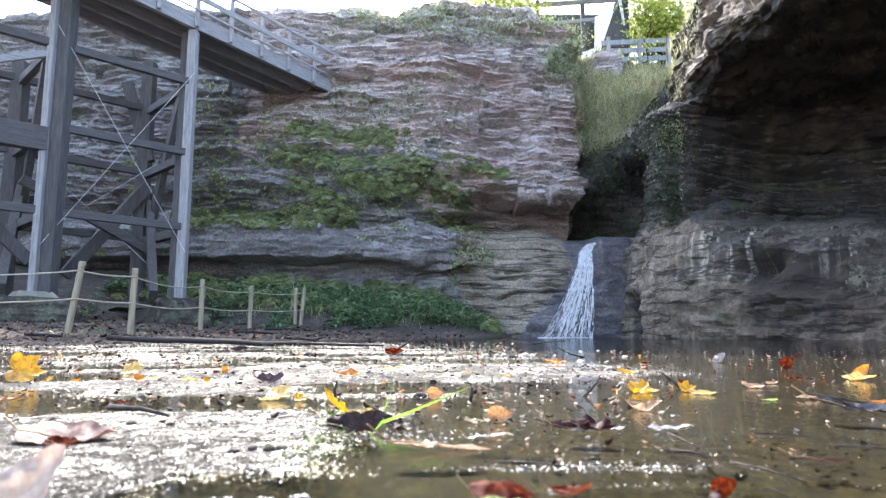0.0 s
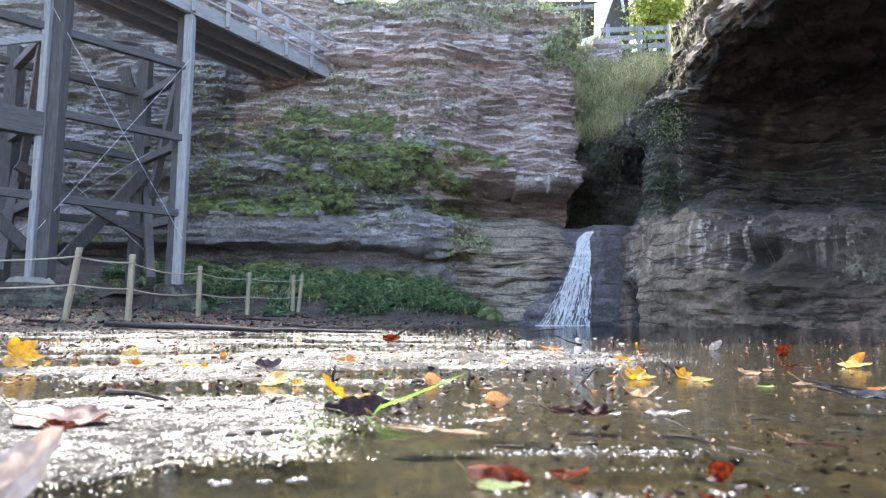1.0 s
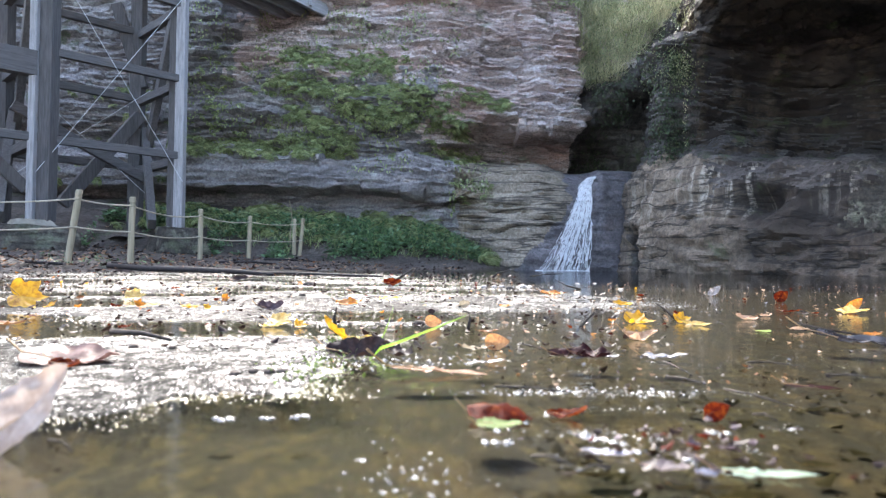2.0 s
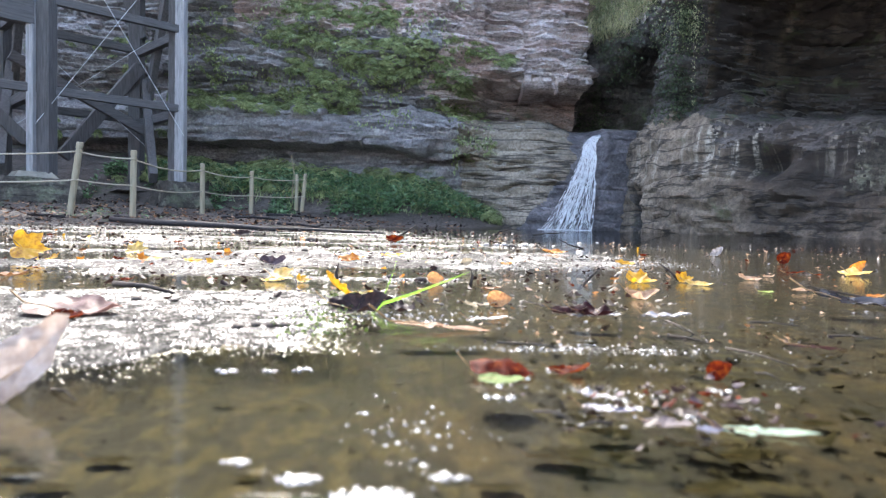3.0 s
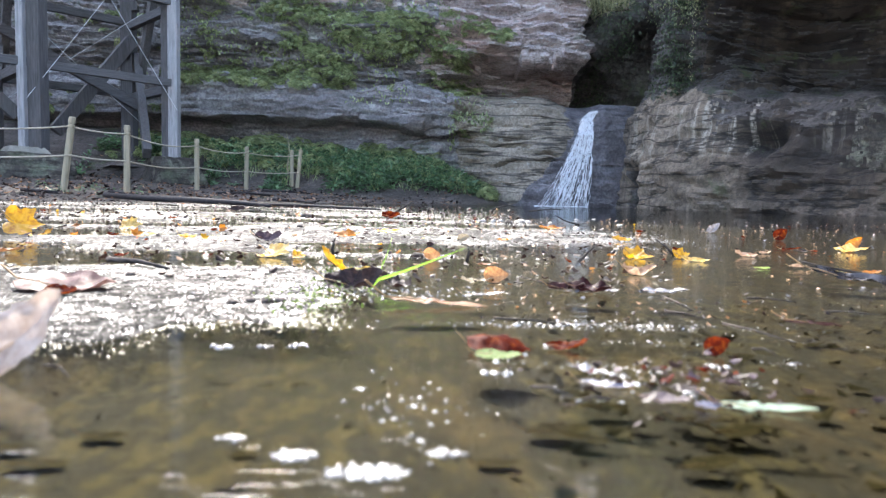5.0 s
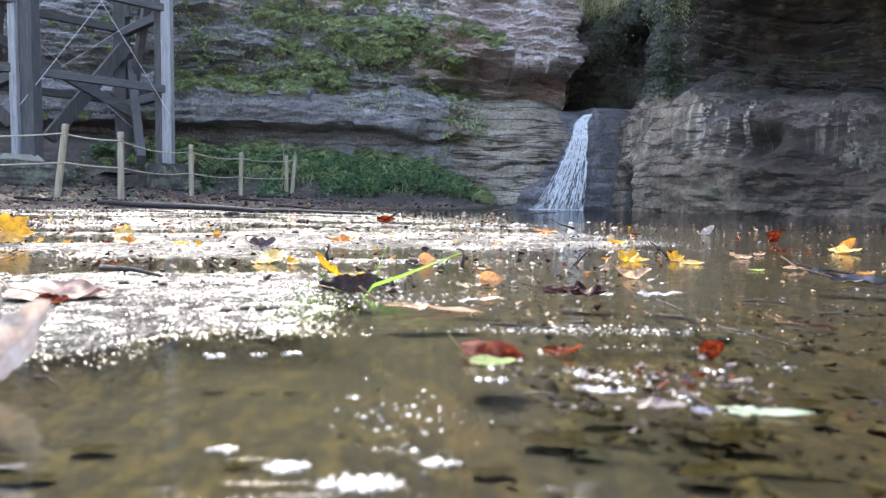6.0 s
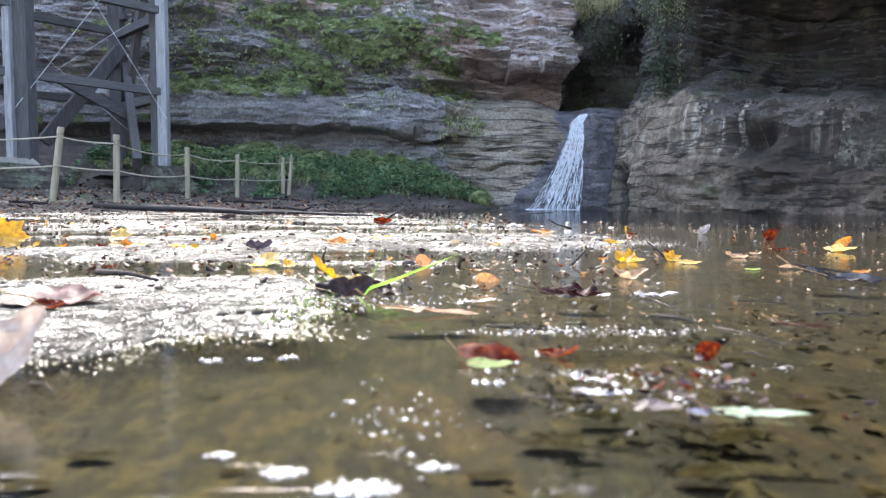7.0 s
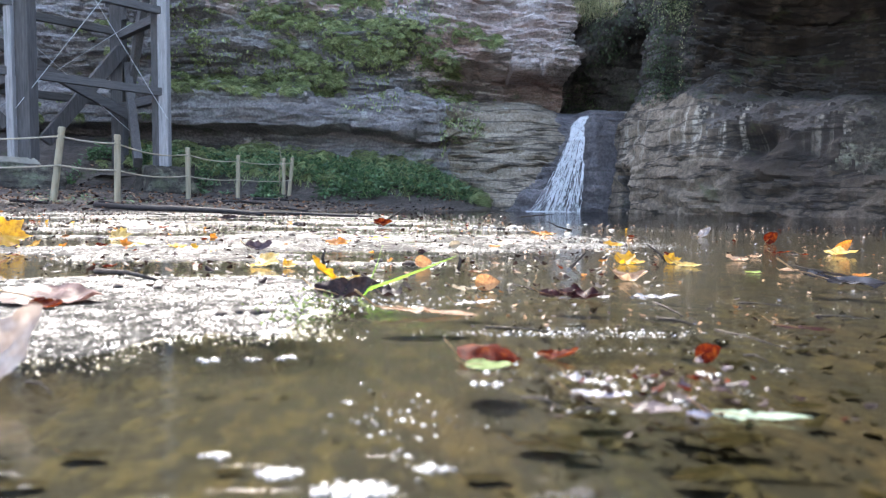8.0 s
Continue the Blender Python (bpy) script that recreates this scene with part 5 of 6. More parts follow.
def leaf_thing(x, y, size, kind, mat, turn, curl, lift, tilt, label, seed, pitch=0.0):
    """One fallen leaf: a thin curled blade with a sunken midrib and a stalk, resting on the water or mud."""
    r = random.Random(seed)
    seg, rings = (60 if kind == "maple" else 30), 6
    verts, faces = [(0.0, 0.0, 0.0)], []
    for i in range(1, rings + 1):
        q = i / rings
        for k in range(seg):
            t = 2 * math.pi * k / seg
            rad = leaf_outline(kind, t) * q
            u, v = rad * math.cos(t), rad * math.sin(t)
            z = curl * (0.55 * abs(v) ** 1.25 * (1 + 0.8 * noise.noise((u * 3, seed, 4))) + 0.5 * (u + 0.2 * noise.noise((seed, 2, 2))) ** 2)
            z += min(1.0, abs(curl)) * 0.13 * noise.noise((u * 4 + seed, v * 4, 1)) * q + (0.035 + 0.05 * min(1.0, abs(curl))) * noise.noise((u * 9, v * 9, seed * 1.7)) * q - 0.012 * math.exp(-(v / 0.02) ** 2)
            z += 0.20 * q ** 5 * min(1.0, abs(curl)) * max(0.0, noise.noise((2.2 * math.cos(t) + seed, 2.2 * math.sin(t), 5)))
            rim = 1 + 0.06 * q * noise.noise((7 * math.cos(t), 7 * math.sin(t), seed))
            verts.append((u * rim, v * rim, z))
    faces += [(0, 1 + k, 1 + (k + 1) % seg) for k in range(seg)]
    for i in range(rings - 1):
        for k in range(seg):
            a, b = 1 + i * seg + k, 1 + i * seg + (k + 1) % seg
            faces.append((a, a + seg, b + seg, b))
    ob = link_mesh("fallen_leaf", verts, faces, mat)
    m = Euler((radians(tilt), radians(r.uniform(-6, 6) - pitch), radians(turn))).to_matrix()
    low = min((m @ Vector(v)).z for v in verts) * size
    ob.matrix_world = Matrix.LocRotScale((x, y, max(0.0, ground_z(x, y)) - low * 0.9 + lift), m, (size, size, size))
    a = Vector((-leaf_outline(kind, math.pi), 0, curl * 0.15))
    part("stalk", tube([(-0.05, 0, 0.004), a * 0.6 + Vector((0, 0, 0.01)), a, a + Vector((-0.22, r.uniform(-0.15, 0.15), 0.10 + 0.1 * r.random()))], [0.006, 0.009, 0.010, 0.013], 5), STALK, ob)
    return tagged(ob, label, "leaf", "fallen leaves")


def fallen(name, c1, c2, c3, scale, glow, rough, spec=0.5):
    m = leaf_material(name, c1, c2, c3, scale, glow, rough, False)
    m.node_tree.nodes["Principled BSDF"].inputs["Specular IOR Level"].default_value = spec
    return m


YELLOW = fallen("yellow_maple_leaf", (0.22, 0.075, 0.01), (0.52, 0.28, 0.012), (0.62, 0.38, 0.03), 7, 0.5, 0.45)
PALE_YELLOW = fallen("pale_yellow_leaf", (0.38, 0.22, 0.05), (0.53, 0.37, 0.10), (0.60, 0.48, 0.22), 9, 0.5, 0.4)
ORANGE = fallen("orange_leaf", (0.17, 0.05, 0.01), (0.42, 0.15, 0.015), (0.53, 0.27, 0.04), 8, 0.5, 0.4)
TAN_ORANGE = fallen("spotted_orange_tan_leaf", (0.22, 0.07, 0.03), (0.45, 0.22, 0.08), (0.55, 0.34, 0.15), 8, 0.5, 0.4)
RED = fallen("rust_red_leaf", (0.010, 0.002, 0.002), (0.085, 0.010, 0.004), (0.24, 0.055, 0.006), 4, 0.4, 0.5, 0.04)
RUSSET = fallen("russet_leaf", (0.06, 0.025, 0.012), (0.17, 0.075, 0.030), (0.28, 0.14, 0.06), 7, 0.35, 0.45, 0.2)
BROWN = fallen("dark_brown_leaf", (0.008, 0.005, 0.005), (0.020, 0.011, 0.010), (0.046, 0.026, 0.022), 14, 0.3, 0.45, 0.2)
SILTED = fallen("silted_rotten_leaf", (0.016, 0.014, 0.007), (0.034, 0.029, 0.013), (0.058, 0.048, 0.022), 6, 0.1, 0.7, 0.05)
PURPLE = fallen("purple_brown_leaf", (0.030, 0.021, 0.025), (0.062, 0.045, 0.053), (0.12, 0.092, 0.106), 8, 0.3, 0.4, 0.15)
PINK_BROWN = fallen("pinkish_brown_leaf", (0.045, 0.018, 0.016), (0.115, 0.060, 0.052), (0.25, 0.16, 0.145), 5, 0.35, 0.35, 0.2)
TAN = fallen("tan_leaf", (0.20, 0.115, 0.068), (0.37, 0.24, 0.155), (0.48, 0.36, 0.27), 6, 0.5, 0.4, 0.2)
PALE_TAN = fallen("pale_tan_leaf", (0.24, 0.19, 0.12), (0.36, 0.30, 0.20), (0.45, 0.39, 0.29), 8, 0.5, 0.5, 0.2)
GREY_LEAF = fallen("grey_withered_leaf", (0.12, 0.105, 0.10), (0.24, 0.215, 0.21), (0.38, 0.355, 0.35), 8, 0.3, 0.5, 0.3)
SLATE_LEAF = fallen("wet_slate_grey_leaf", (0.007, 0.007, 0.008), (0.018, 0.017, 0.020), (0.060, 0.060, 0.066), 4, 0.1, 0.25, 0.3)
WHITE_LEAF = fallen("bleached_leaf_and_glint", (0.05, 0.05, 0.055), (0.13, 0.13, 0.145), (0.27, 0.27, 0.29), 12, 0.2, 0.2)
PALE_VIOLET = fallen("pale_violet_grey_leaf", (0.13, 0.125, 0.155), (0.23, 0.225, 0.27), (0.36, 0.355, 0.40), 8, 0.25, 0.25)
MINT = fallen("pale_green_leaf", (0.14, 0.19, 0.135), (0.225, 0.29, 0.21), (0.32, 0.38, 0.30), 10, 0.3, 0.25)
LEAF_GREEN = fallen("fresh_green_leaf", (0.12, 0.20, 0.03), (0.22, 0.34, 0.05), (0.30, 0.42, 0.09), 8, 0.4, 0.4)
MAROON = fallen("maroon_leaf", (0.008, 0.0022, 0.003), (0.022, 0.006, 0.0075), (0.055, 0.018, 0.019), 10, 0.2, 0.35, 0.06)
SHELL = fallen("bleached_tan_leaf", (0.24, 0.165, 0.125), (0.40, 0.315, 0.255), (0.55, 0.47, 0.41), 4, 0.5, 0.28)
ALGAE.node_tree.nodes["Principled BSDF"].inputs["Specular IOR Level"].default_value = 0.08
STALK = plain_material("leaf_stalk", (0.20, 0.11, 0.05), (0.38, 0.24, 0.10), 30, 0.6, 0.2)

LEAF_WORDS = {
    "ym": "bright yellow leaf curled on the wet ground", "py": "pale yellow leaf lying on the water film", "or": "orange leaf with brown spots on the shallow water",
    "rr": "rust red leaf curled up from the wet surface", "pu": "purple brown leaf crumpled on the wet foam", "oy": "orange yellow leaf resting on the foam", "yf": "yellow leaf folded lengthwise beside a dark leaf",
    "ro": "round spotted orange leaf standing on edge in shallow water", "br": "dark brown decaying leaf with a wet sheen", "ta": "pale tan withered leaf on the shallow water", "tc": "tan leaf curled up from its reflection",
    "ru": "russet leaf lying flat on the wet surface", "wh": "white wet leaf piece, also used for sky glints", "ma": "crumpled dark maroon leaf wet with drops", "gr": "grey withered leaf curled up from the pool", "tp": "small pinkish tan leaf floating on the pool",
    "sl": "large wet slate-grey leaf floating on the pool", "gn": "small fresh green leaf floating on the pool", "rn": "arched rust red leaf over a green leaf", "al": "small green leaf half under the water", "pv": "pale violet-grey leaf wet with bubbles",
    "mi": "long pale green leaf floating on water", "mf": "dark maroon leaf lying flat under the surface", "pk": "large pinkish brown leaf with wet sheen on the foam", "sh": "large bleached tan leaf standing in the foam",
}
# x, y, size, shape, material, turn, curl, tilt, pitch, words
for k, (x, y, s, kind, mat, turn, curl, tilt, pitch, words) in enumerate((
    (-1.184, 1.812, 0.118, "maple", YELLOW, 35, 0.5, 50, -10, "ym"),
    (-1.130, 1.870, 0.041, "maple", YELLOW, -20, 0.7, 25, 0, "ym"),
    (-1.072, 2.228, 0.085, "maple", PALE_YELLOW, 15, 0.6, 30, 0, "py"),
    (-0.857, 1.835, 0.038, "maple", ORANGE, 60, 0.9, 40, 0, "or"),
    (-0.860, 1.918, 0.040, "oval", PALE_YELLOW, 5, 0.5, 18, 0, "py"),
    (-0.955, 1.900, 0.026, "oval", RED, 30, 1.0, 30, 0, "rr"),
    (-0.728, 1.868, 0.049, "oval", YELLOW, -8, 0.6, 10, 0, "ym"),
    (-0.660, 1.821, 0.025, "maple", YELLOW, 40, 0.8, 45, 0, "ym"),
    (-0.743, 2.218, 0.032, "maple", ORANGE, 15, 0.8, 60, 0, "or"),
    (-0.777, 2.238, 0.018, "oval", RED, 30, 0.9, 50, 0, "rr"),
    (-0.477, 1.779, 0.062, "oval", PURPLE, 25, 1.4, 40, 0, "pu"),
    (-0.351, 1.356, 0.075, "maple", PALE_YELLOW, -18, 0.7, 20, 0, "py"),
    (-0.295, 1.348, 0.035, "maple", YELLOW, 15, 0.8, 24, 0, "ym"),
    (-0.299, 2.071, 0.076, "oval", ORANGE, 6, 0.8, 20, 0, "oy"),
    (-0.192, 2.363, 0.074, "oval", YELLOW, -5, 0.5, 14, 0, "ym"),
    (-0.191, 1.153, 0.056, "oval", YELLOW, 155, 1.0, 40, 30, "yf"),
    (-0.153, 1.162, 0.048, "long", PALE_YELLOW, -4, 0.5, 4, 0, "py"),
    (-0.019, 1.393, 0.031, "round", TAN_ORANGE, 10, 0.35, 70, 0, "ro"),
    (-0.125, 0.908, 0.072, "oval", BROWN, 4, 1.3, 34, 0, "br"),
    (-0.069, 0.948, 0.050, "oval", BROWN, -28, 1.2, 16, -8, "br"),
    (-0.311, 4.006, 0.098, "oval", RED, 10, 1.0, 50, 0, "rr"),
    (0.069, 1.983, 0.032, "broad", PALE_TAN, 20, 0.5, 62, 20, "ta"),
    (-0.027, 1.762, 0.018, "broad", BROWN, 10, 0.6, 70, 0, "br"),
    (-0.053, 1.408, 0.019, "oval", BROWN, 20, 1.0, 30, 0, "br"),
    (0.509, 2.974, 0.104, "oval", ORANGE, 3, 0.6, 14, 0, "oy"),
    (0.086, 1.030, 0.034, "round", TAN_ORANGE, 6, 0.5, 58, 0, "tc"),
    (0.056, 1.022, 0.046, "slim", PALE_TAN, 4, 0.5, 10, 0, "ta"),
    (-0.012, 0.781, 0.110, "long", RUSSET, -2, 0.05, 0, 0, "ru"),
    (0.057, 0.876, 0.050, "slim", WHITE_LEAF, -6, 0.15, 2, 0, "wh"),
    (0.182, 0.958, 0.050, "oval", MAROON, 8, 0.9, 10, 0, "ma"),
    (0.214, 0.948, 0.056, "broad", MAROON, -14, 0.8, 8, 0, "ma"),
    # two white pieces in place of the wet glints on the maroon leaf
    (0.196, 0.936, 0.030, "slim", WHITE_LEAF, 4, 0.4, 4, 0, "wh"),
    (0.243, 0.952, 0.029, "oval", WHITE_LEAF, 2, 0.5, 6, 0, "wh"),
    (0.353, 1.172, 0.057, "oval", TAN, 5, 1.8, 12, 0, "tc"),
    (0.321, 0.940, 0.060, "oval", WHITE_LEAF, -12, 0.4, 3, 0, "wh"),
    (0.455, 1.520, 0.084, "maple", YELLOW, -8, 0.8, 14, 0, "ym"),
    (0.576, 1.555, 0.048, "maple", YELLOW, 10, 0.9, 26, 0, "ym"),
    (0.580, 1.476, 0.056, "oval", PALE_YELLOW, -12, 0.7, 10, 0, "py"),
    (0.618, 2.212, 0.061, "oval", YELLOW, 4, 0.7, 22, 0, "ym"),
    (1.285, 3.040, 0.066, "oval", GREY_LEAF, 15, 1.3, 45, 35, "gr"),
    (1.340, 2.546, 0.056, "broad", RED, 10, 0.7, 60, 40, "rr"),
    (0.783, 1.661, 0.049, "oval", TAN, -12, 1.0, 14, 0, "tp"),
    (0.890, 1.777, 0.031, "oval", TAN, 6, 0.9, 14, 0, "tp"),
    (1.258, 1.971, 0.058, "oval", ORANGE, 12, 0.7, 60, 35, "or"),
    (1.206, 1.896, 0.102, "maple", PALE_YELLOW, -4, 0.4, 4, 0, "py"),
    (0.761, 1.363, 0.047, "oval", TAN, -6, -0.9, 6, 0, "ta"),
    (0.708, 1.127, 0.130, "slim", SLATE_LEAF, -14, 0.35, 12, -3, "sl"),
    (0.866, 1.300, 0.034, "oval", ORANGE, -4, 0.5, 10, 0, "or"),
    (1.055, 1.943, 0.057, "long", RED, -3, 0.5, 4, 0, "rr"),
    (1.092, 1.896, 0.036, "long", RED, 6, 0.6, 4, 0, "rr"),
    (0.670, 1.351, 0.030, "oval", LEAF_GREEN, 3, 0.3, 4, 0, "gn"),
    (0.048, 0.562, 0.050, "round", RED, 4, -0.9, 10, 0, "rn"),
    (0.046, 0.543, 0.034, "oval", ALGAE, 4, 0.1, 12, 0, "al"),
    (0.110, 0.578, 0.032, "oval", RED, -10, 0.8, 10, 0, "rr"),
    (0.238, 0.571, 0.021, "broad", RED, 8, 0.4, 72, 15, "rr"),
    (0.113, 0.501, 0.024, "oval", WHITE_LEAF, -38, 0.7, 6, 0, "wh"),
    (0.116, 0.464, 0.036, "slim", PALE_VIOLET, -17, 0.25, 5, 0, "pv"),
    (0.145, 0.432, 0.029, "oval", PURPLE, -34, 0.6, 8, 0, "pu"),
    (0.170, 0.423, 0.018, "oval", PALE_VIOLET, 22, 0.7, 8, 0, "pv"),
    (0.204, 0.417, 0.056, "long", MINT, -8, 0.15, 6, 0, "mi"),
    (0.407, 0.712, 0.061, "long", MAROON, 3, 0.1, 1, 0, "mf"),
    (-0.493, 0.841, 0.108, "broad", PINK_BROWN, 6, 0.5, 8, 0, "pk"),
    (-0.468, 0.806, 0.043, "oval", RED, -14, 0.7, 16, 0, "rr"),
    (-0.300, 0.468, 0.066, "broad", SHELL, 25, 0.5, 40, 48, "sh"),
    (-2.072, 3.099, 0.081, "oval", BROWN, -15, 0.7, 10, 0, "br"),
    (-0.883, 1.317, 0.075, "oval", RUSSET, -8, 0.5, 5, 0, "ru"),
    (-0.635, 1.305, 0.025, "oval", RED, 0, 0.9, 14, 0, "rr"),
    (-1.479, 4.676, 0.106, "oval", BROWN, 20, 0.9, 30, 0, "br"),
    (-1.337, 3.250, 0.045, "oval", RED, 0, 0.8, 12, 0, "rr"),
    (-2.091, 3.324, 0.058, "oval", RUSSET, 0, 0.8, 25, 0, "ru"),
    (-1.272, 2.279, 0.024, "oval", RUSSET, 40, 0.9, 40, 0, "ru"),
    (0.204, 2.066, 0.039, "oval", ORANGE, 0, 0.7, 10, 0, "or"),
    (0.092, 1.285, 0.035, "oval", RUSSET, 0, 0.5, 4, 0, "ru"),
    (0.412, 1.564, 0.022, "oval", ORANGE, 20, 0.8, 20, 0, "or"),
)):
    leaf_thing(x, y + 0.18 * s, s, kind, mat, turn, curl, 0.001, tilt, LEAF_WORDS[words], k * 3 + 5, pitch)
rnd = random.Random(78)
for k, (x, y, s) in enumerate(((0.121, 0.488, 0.034), (0.076, 0.436, 0.040), (0.092, 0.422, 0.026), (0.178, 0.46, 0.030), (0.20, 0.441, 0.034), (0.293, 0.518, 0.024), (-0.205, 0.41, 0.026), (-0.22, 0.368, 0.028), (-0.247, 0.39, 0.022), (0.155, 0.386, 0.032), (0.033, 0.382, 0.024), (-0.112, 0.387, 0.014))):
    leaf_thing(x, y, s, "oval", SILTED, rnd.uniform(-14, 14), 0.15, -0.020, rnd.uniform(-4, 4), "dark rotting leaf sunk on the stream bed", 300 + k)
rnd = random.Random(77)
for k in range(30):
    y = 1.5 + 3.4 * rnd.random() ** 1.2
    x = rnd.uniform(-0.62, 0.62) * y
    kind, mat, words = rnd.choice((("maple", YELLOW, "small yellow leaf lying on the wet ground"), ("oval", ORANGE, "small orange leaf lying on the shallow water"), ("oval", BROWN, "small dark brown leaf on the wet ground"), ("oval", BROWN, "small dark brown leaf on the wet ground"), ("oval", TAN, "small tan leaf floating on the water"), ("oval", RED, "small rust red leaf on the wet ground")))
    leaf_thing(x, y, rnd.uniform(0.016, 0.036), kind, mat, rnd.uniform(0, 360), rnd.uniform(0.3, 1.0), 0.001, rnd.uniform(5, 45), words, k + 100)

# ---- grass blade, twigs, pebbles ----
def blade(points, width, label):
    verts, faces = [], []
    for i, p in enumerate(points):
        w = width * (1 - (i / (len(points) - 1)) ** 2 * 0.9)
        p = Vector(p)
        verts += [p + Vector((0, 0, w)), p + Vector((0, -w * 0.4, 0)), p - Vector((0, 0, w))]
    for i in range(len(points) - 1):
        j = 3 * i
        faces += [(j, j + 3, j + 4, j + 1), (j + 1, j + 4, j + 5, j + 2)]
    return tagged(link_mesh("grass_blade", verts, faces, GRASSBLADE), label, "grass")


blade([(-0.100, 0.92, 0.0), (-0.086, 0.93, 0.014), (-0.05, 0.94, 0.026), (-0.01, 0.95, 0.041), (0.037, 0.955, 0.060)], 0.0026, "bright green grass blade leaning out of the water")
blade([(-0.09, 0.93, 0.012), (-0.075, 0.935, 0.05), (-0.068, 0.94, 0.075)], 0.0016, "thin green grass blade standing up")


def twig(points, r, label="thin dark twig sticking out of the water"):
    return tagged(part("twig", tube(points, [r * (1 - 0.6 * i / (len(points) - 1)) for i in range(len(points))], 6), BARK, None, "", True), label, "twig", "twigs")


twig([(-0.33, 4.8, 0.02), (-0.26, 4.85, 0.07), (-0.2, 4.9, 0.11)], 0.008)
twig([(0.056, 1.38, -0.01), (0.062, 1.38, 0.02), (0.058, 1.38, 0.034), (0.045, 1.375, 0.036)], 0.004, "dark curled stalk standing in the shallow water")
twig([(0.30, 1.44, -0.01), (0.33, 1.45, 0.02), (0.345, 1.45, 0.035)], 0.004)
twig([(0.55, 6.9, 0.0), (0.6, 6.9, 0.05), (0.72, 6.9, 0.08), (0.82, 6.9, 0.06)], 0.012, "pale bent twig rising from the pool")
twig([(0.95, 6.9, 0.02), (1.1, 6.9, 0.04), (1.3, 6.9, 0.05)], 0.010, "pale bent twig rising from the pool")
twig([(-0.2, 1.25, 0.0), (-0.205, 1.25, 0.03), (-0.2, 1.25, 0.05)], 0.004)
twig([(0.60, 1.66, 0.0), (0.575, 1.67, 0.025), (0.555, 1.68, 0.04)], 0.004)
twig([(-0.60, 1.19, 0.006), (-0.52, 1.14, 0.009), (-0.45, 1.09, 0.004)], 0.006, "short dark stick lying across the foam")
twig([(0.85, 1.25, 0.0), (0.72, 1.24, 0.02), (0.68, 1.26, 0.03)], 0.003)
twig([(0.80, 3.7, 0.0), (0.72, 3.7, 0.02), (0.66, 3.7, 0.05)], 0.006)


for a, b in (((0.064, 0.465), (0.09, 0.439)), ((0.284, 0.60), (0.293, 0.575)), ((-0.289, 0.492), (-0.254, 0.463)), ((0.112, 0.441), (0.086, 0.427))):
    twig([(*a, 0.001), ((a[0] + b[0]) / 2, (a[1] + b[1]) / 2 + 0.002, 0.004), (*b, 0.001)], 0.0013, "thin stalk lying on the shallow water")
for a, b in (((0.484, 0.825), (0.541, 0.807)), ((0.315, 0.928), (0.311, 0.806)), ((0.06, 0.727), (0.14, 0.695)), ((0.313, 0.726), (0.342, 0.632)), ((0.135, 1.122), (0.173, 1.003)), ((0.435, 0.929), (0.49, 0.9)), ((0.274, 0.8), (0.305, 0.751))):
    twig([(*a, 0.0), ((a[0] + b[0]) / 2, (a[1] + b[1]) / 2 + 0.004, 0.0015), (*b, 0.0)], 0.0016, "thin dark twig lying in the water surface")
twig([(0.127, 0.592, 0.001), (0.133, 0.600, 0.012), (0.140, 0.605, 0.022)], 0.0012, "thin stalk rising from a floating leaf")


def pebble(x, y, r, mat, label, seed):
    bm = bmesh.new()
    bmesh.ops.create_icosphere(bm, subdivisions=2, radius=1)
    for v in bm.verts:
        v.co = Vector((v.co.x * r * 1.2, v.co.y * r, v.co.z * r * 0.7)) * (1 + 0.25 * noise.noise(v.co * 1.5 + Vector((seed, 0, 0))))
    ob = part("pebble", bm, mat, None, "", True)
    ob.location = (x, y, max(-0.01, ground_z(x, y)) + r * 0.2)
    return tagged(ob, label, "pebble", "pebbles in the shallows")


rnd = random.Random(31)
for k in range(9):
    pebble(0.17 + 0.05 * k + rnd.uniform(-0.015, 0.015), 3.82 + 0.04 * k + rnd.uniform(-0.05, 0.05), rnd.uniform(0.012, 0.026), STONE, "pale wet pebble breaking the water surface", k)
pebble(1.074, 3.86, 0.017, STONE, "pale wet pebble breaking the water surface", 20)
pebble(-0.823, 4.02, 0.035, BARK, "dark round wet stone in the shallows", 21)
pebble(-0.12, 1.50, 0.010, BARK, "small dark wet stone in the shallows", 22)
pebble(-0.05, 1.45, 0.012, BARK, "small dark wet stone in the shallows", 23)
for x, y, r in ((-0.242, 0.774, 0.006), (-0.225, 0.79, 0.005), (-0.204, 0.785, 0.007), (-0.19, 0.79, 0.006), (-0.47, 1.003, 0.007), (-0.41, 1.0, 0.005)):
    pebble(x, y, r, BARK, "small dark wet stone in the foam", int(-x * 100))
for _ in range(14):
    y = rnd.uniform(2.5, 6)
    pebble(rnd.uniform(-0.5, 0.35) * y, y, rnd.uniform(0.008, 0.02), rnd.choice((STONE, BARK)), "small wet pebble in the shallows", rnd.randrange(99))

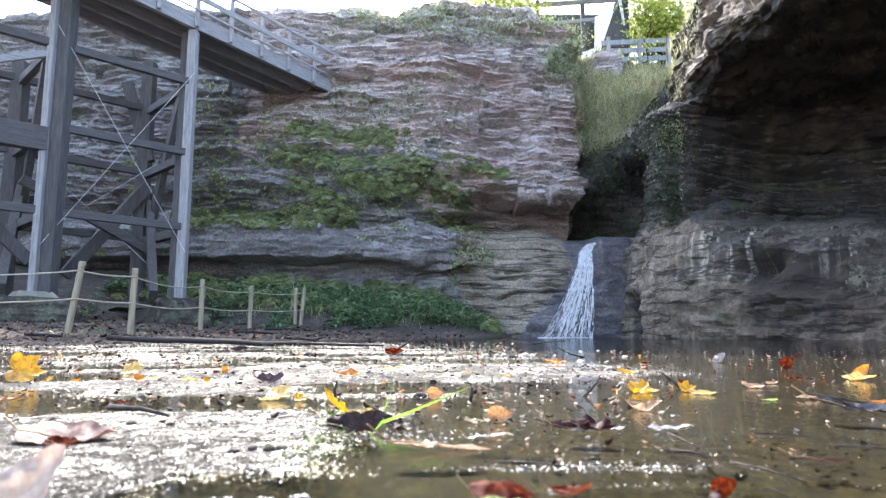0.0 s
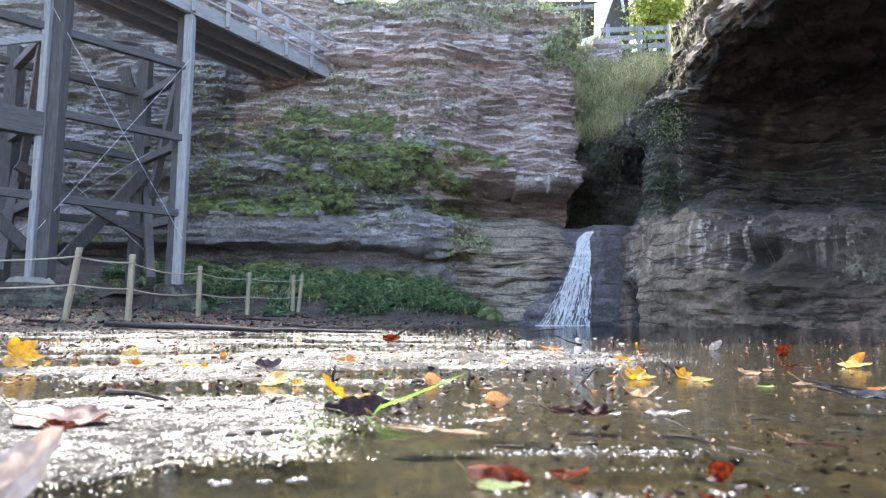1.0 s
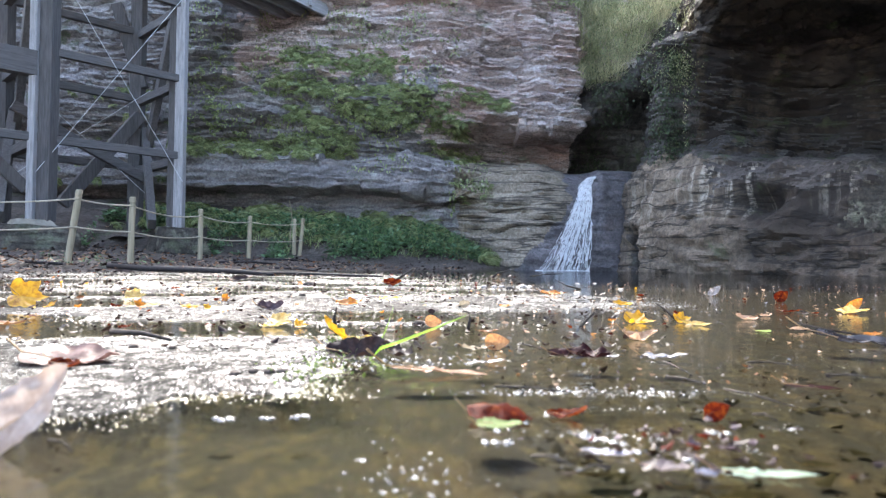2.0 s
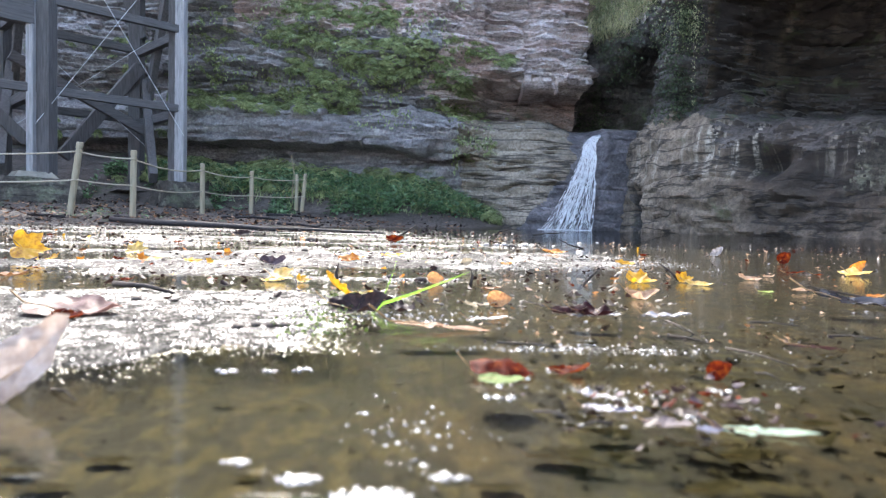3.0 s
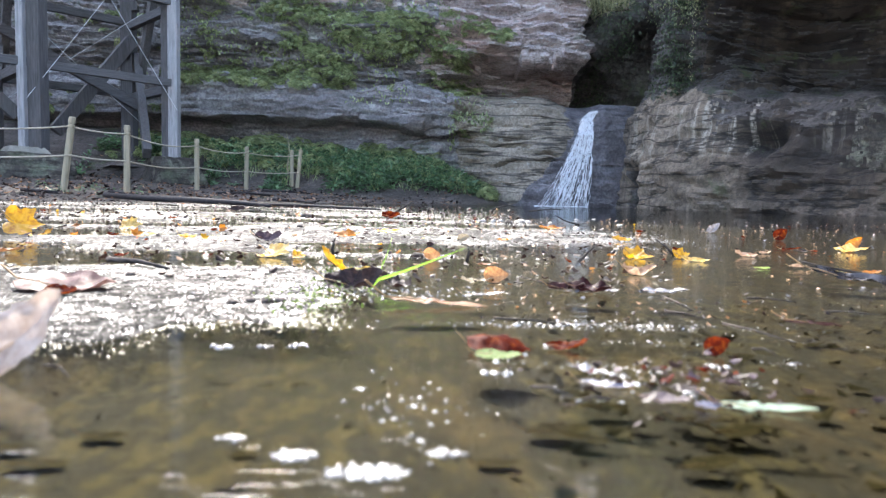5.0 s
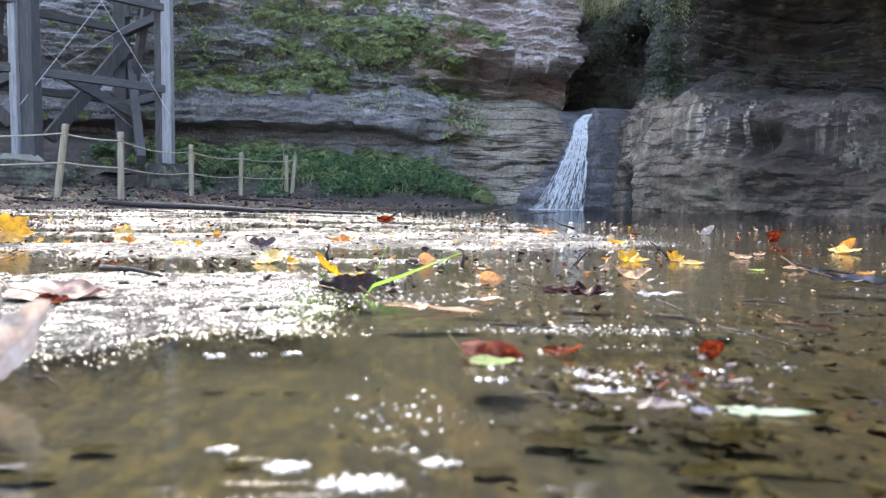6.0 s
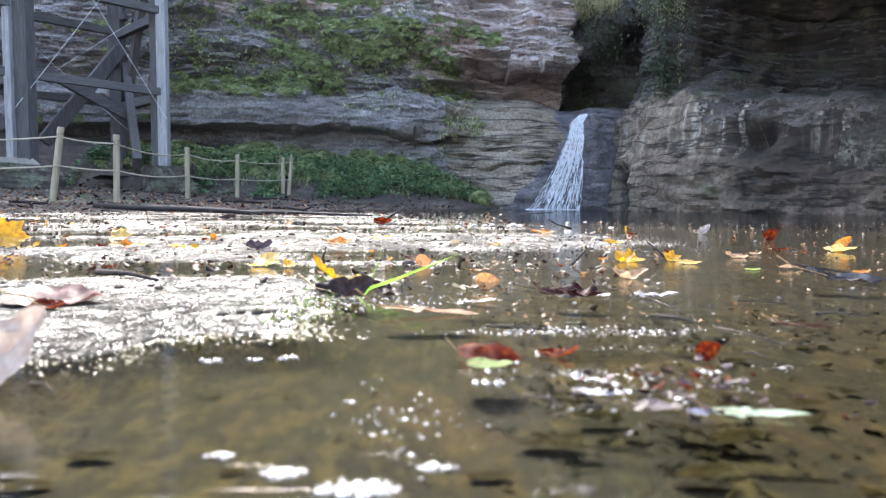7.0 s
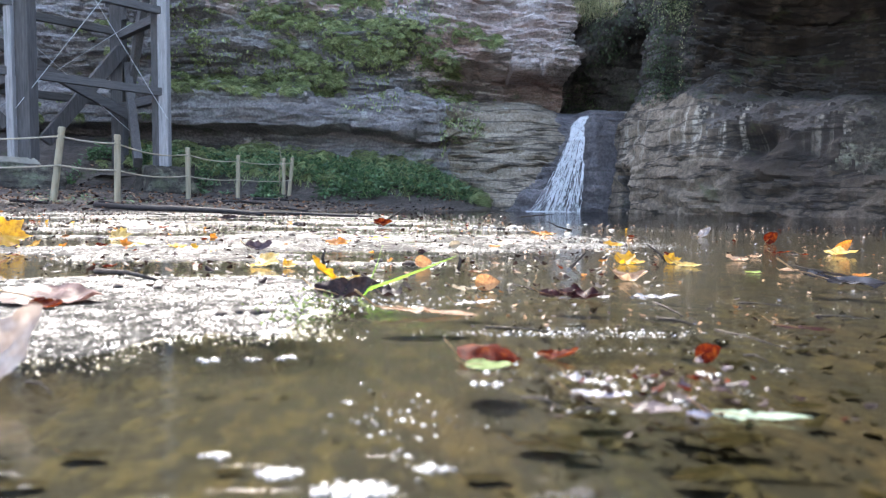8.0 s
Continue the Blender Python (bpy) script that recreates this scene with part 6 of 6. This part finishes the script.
# leaf litter on the bank and the foam
def litter(name, n, mat, seed, label, where, floor=0.002):
    r = random.Random(seed)
    ps = []
    while len(ps) < n:
        x, y, s = where(r)
        ps.append(turn_pose((x, y, max(floor, ground_z(x, y)) + s * 0.12), s, r.uniform(-0.5, 0.5), r.uniform(-0.5, 0.5), r.uniform(0, 6.3)))
    return scatter_mesh(name, [(0, 0, 0.1), (0.32, 0.3, 0), (0.2, 0.8, 0.15), (0, 1, 0.25), (-0.25, 0.75, 0), (-0.3, 0.3, 0.12)], [(0, 1, 2), (0, 2, 3), (0, 3, 4), (0, 4, 5)], ps, mat, label, "leaf litter")


def on_bank(r):
    y = r.uniform(7, 17)
    return r.uniform(-9, 1.2 - (16.3 - y) * 0.72), y, r.uniform(0.04, 0.11)


def on_flat(r):
    y = 1.0 + 8 * r.random() ** 1.4
    return r.uniform(-0.9, 0.35 if y < 3 else 0.12) * y, y, r.uniform(0.005, 0.022) * (0.7 + 0.2 * y)


litter("leaf_litter", 500, RUSSET, 39, "scattered russet leaf litter on the earth bank", on_bank)
litter("leaf_litter", 420, TAN, 40, "scattered tan leaf litter on the earth bank", on_bank)
litter("leaf_litter", 1700, BROWN, 41, "scattered brown leaf litter on the earth bank", on_bank)
litter("leaf_litter", 2600, BROWN, 42, "small dark leaf fragments strewn over wet foam", on_flat)
litter("leaf_litter", 80, RED, 43, "small rusty leaf fragments strewn over wet foam", on_flat)
litter("leaf_litter", 60, ORANGE, 44, "small orange leaf fragments strewn over wet foam", on_flat)
litter("leaf_litter", 90, TAN, 45, "small tan leaf fragments strewn over wet foam", on_flat)


def on_water(r):
    y = 0.75 + 4.5 * r.random() ** 1.6
    return r.uniform(0.05, 0.72) * y, y + r.gauss(0, 0.02), r.uniform(0.003, 0.009) * (0.7 + 0.4 * y)


for n, mat, seed, words in ((420, BROWN, 61, "dark leaf crumbs floating on the pool"), (150, TAN, 62, "tan leaf crumbs floating on the pool"), (110, RUSSET, 63, "russet leaf crumbs floating on the pool"), (80, WHITE_LEAF, 64, "bleached leaf crumbs floating on the pool")):
    litter("leaf_litter", n, mat, seed, words, on_water, 0.0005)


def jumble(r):
    return r.gauss(0.185, 0.045), r.gauss(0.485, 0.035), r.uniform(0.005, 0.014)


litter("leaf_litter", 60, BROWN, 71, "dark leaf scraps gathered round the pale green leaf", jumble, 0.0005)
litter("leaf_litter", 26, PURPLE, 72, "purple brown leaf scraps gathered round the pale green leaf", jumble, 0.0005)
litter("leaf_litter", 10, RED, 73, "rusty leaf scraps gathered round the pale green leaf", jumble, 0.0005)


def sunken(r):
    y = r.uniform(0.28, 1.1)
    return r.gauss(0.28, 0.22) * (0.5 + y) if r.random() < 0.75 else r.uniform(-0.5, 0.5), y, r.uniform(0.003, 0.009)


def sunken_heap(r):
    y = r.uniform(0.28, 1.0)
    return (0.10 + 0.6 * r.random()) * (0.35 + 0.7 * y), y, 0.004 + 0.018 * r.random() ** 2


litter("leaf_litter", 300, SILTED, 53, "silted rotten leaves lying on the stream bed", sunken_heap, -1.0)
litter("leaf_litter", 260, BARK, 51, "dark rotted leaf fragments lying on the stream bed", sunken, -1.0)
litter("leaf_litter", 120, BROWN, 52, "brown leaf fragments lying on the stream bed", sunken, -1.0)
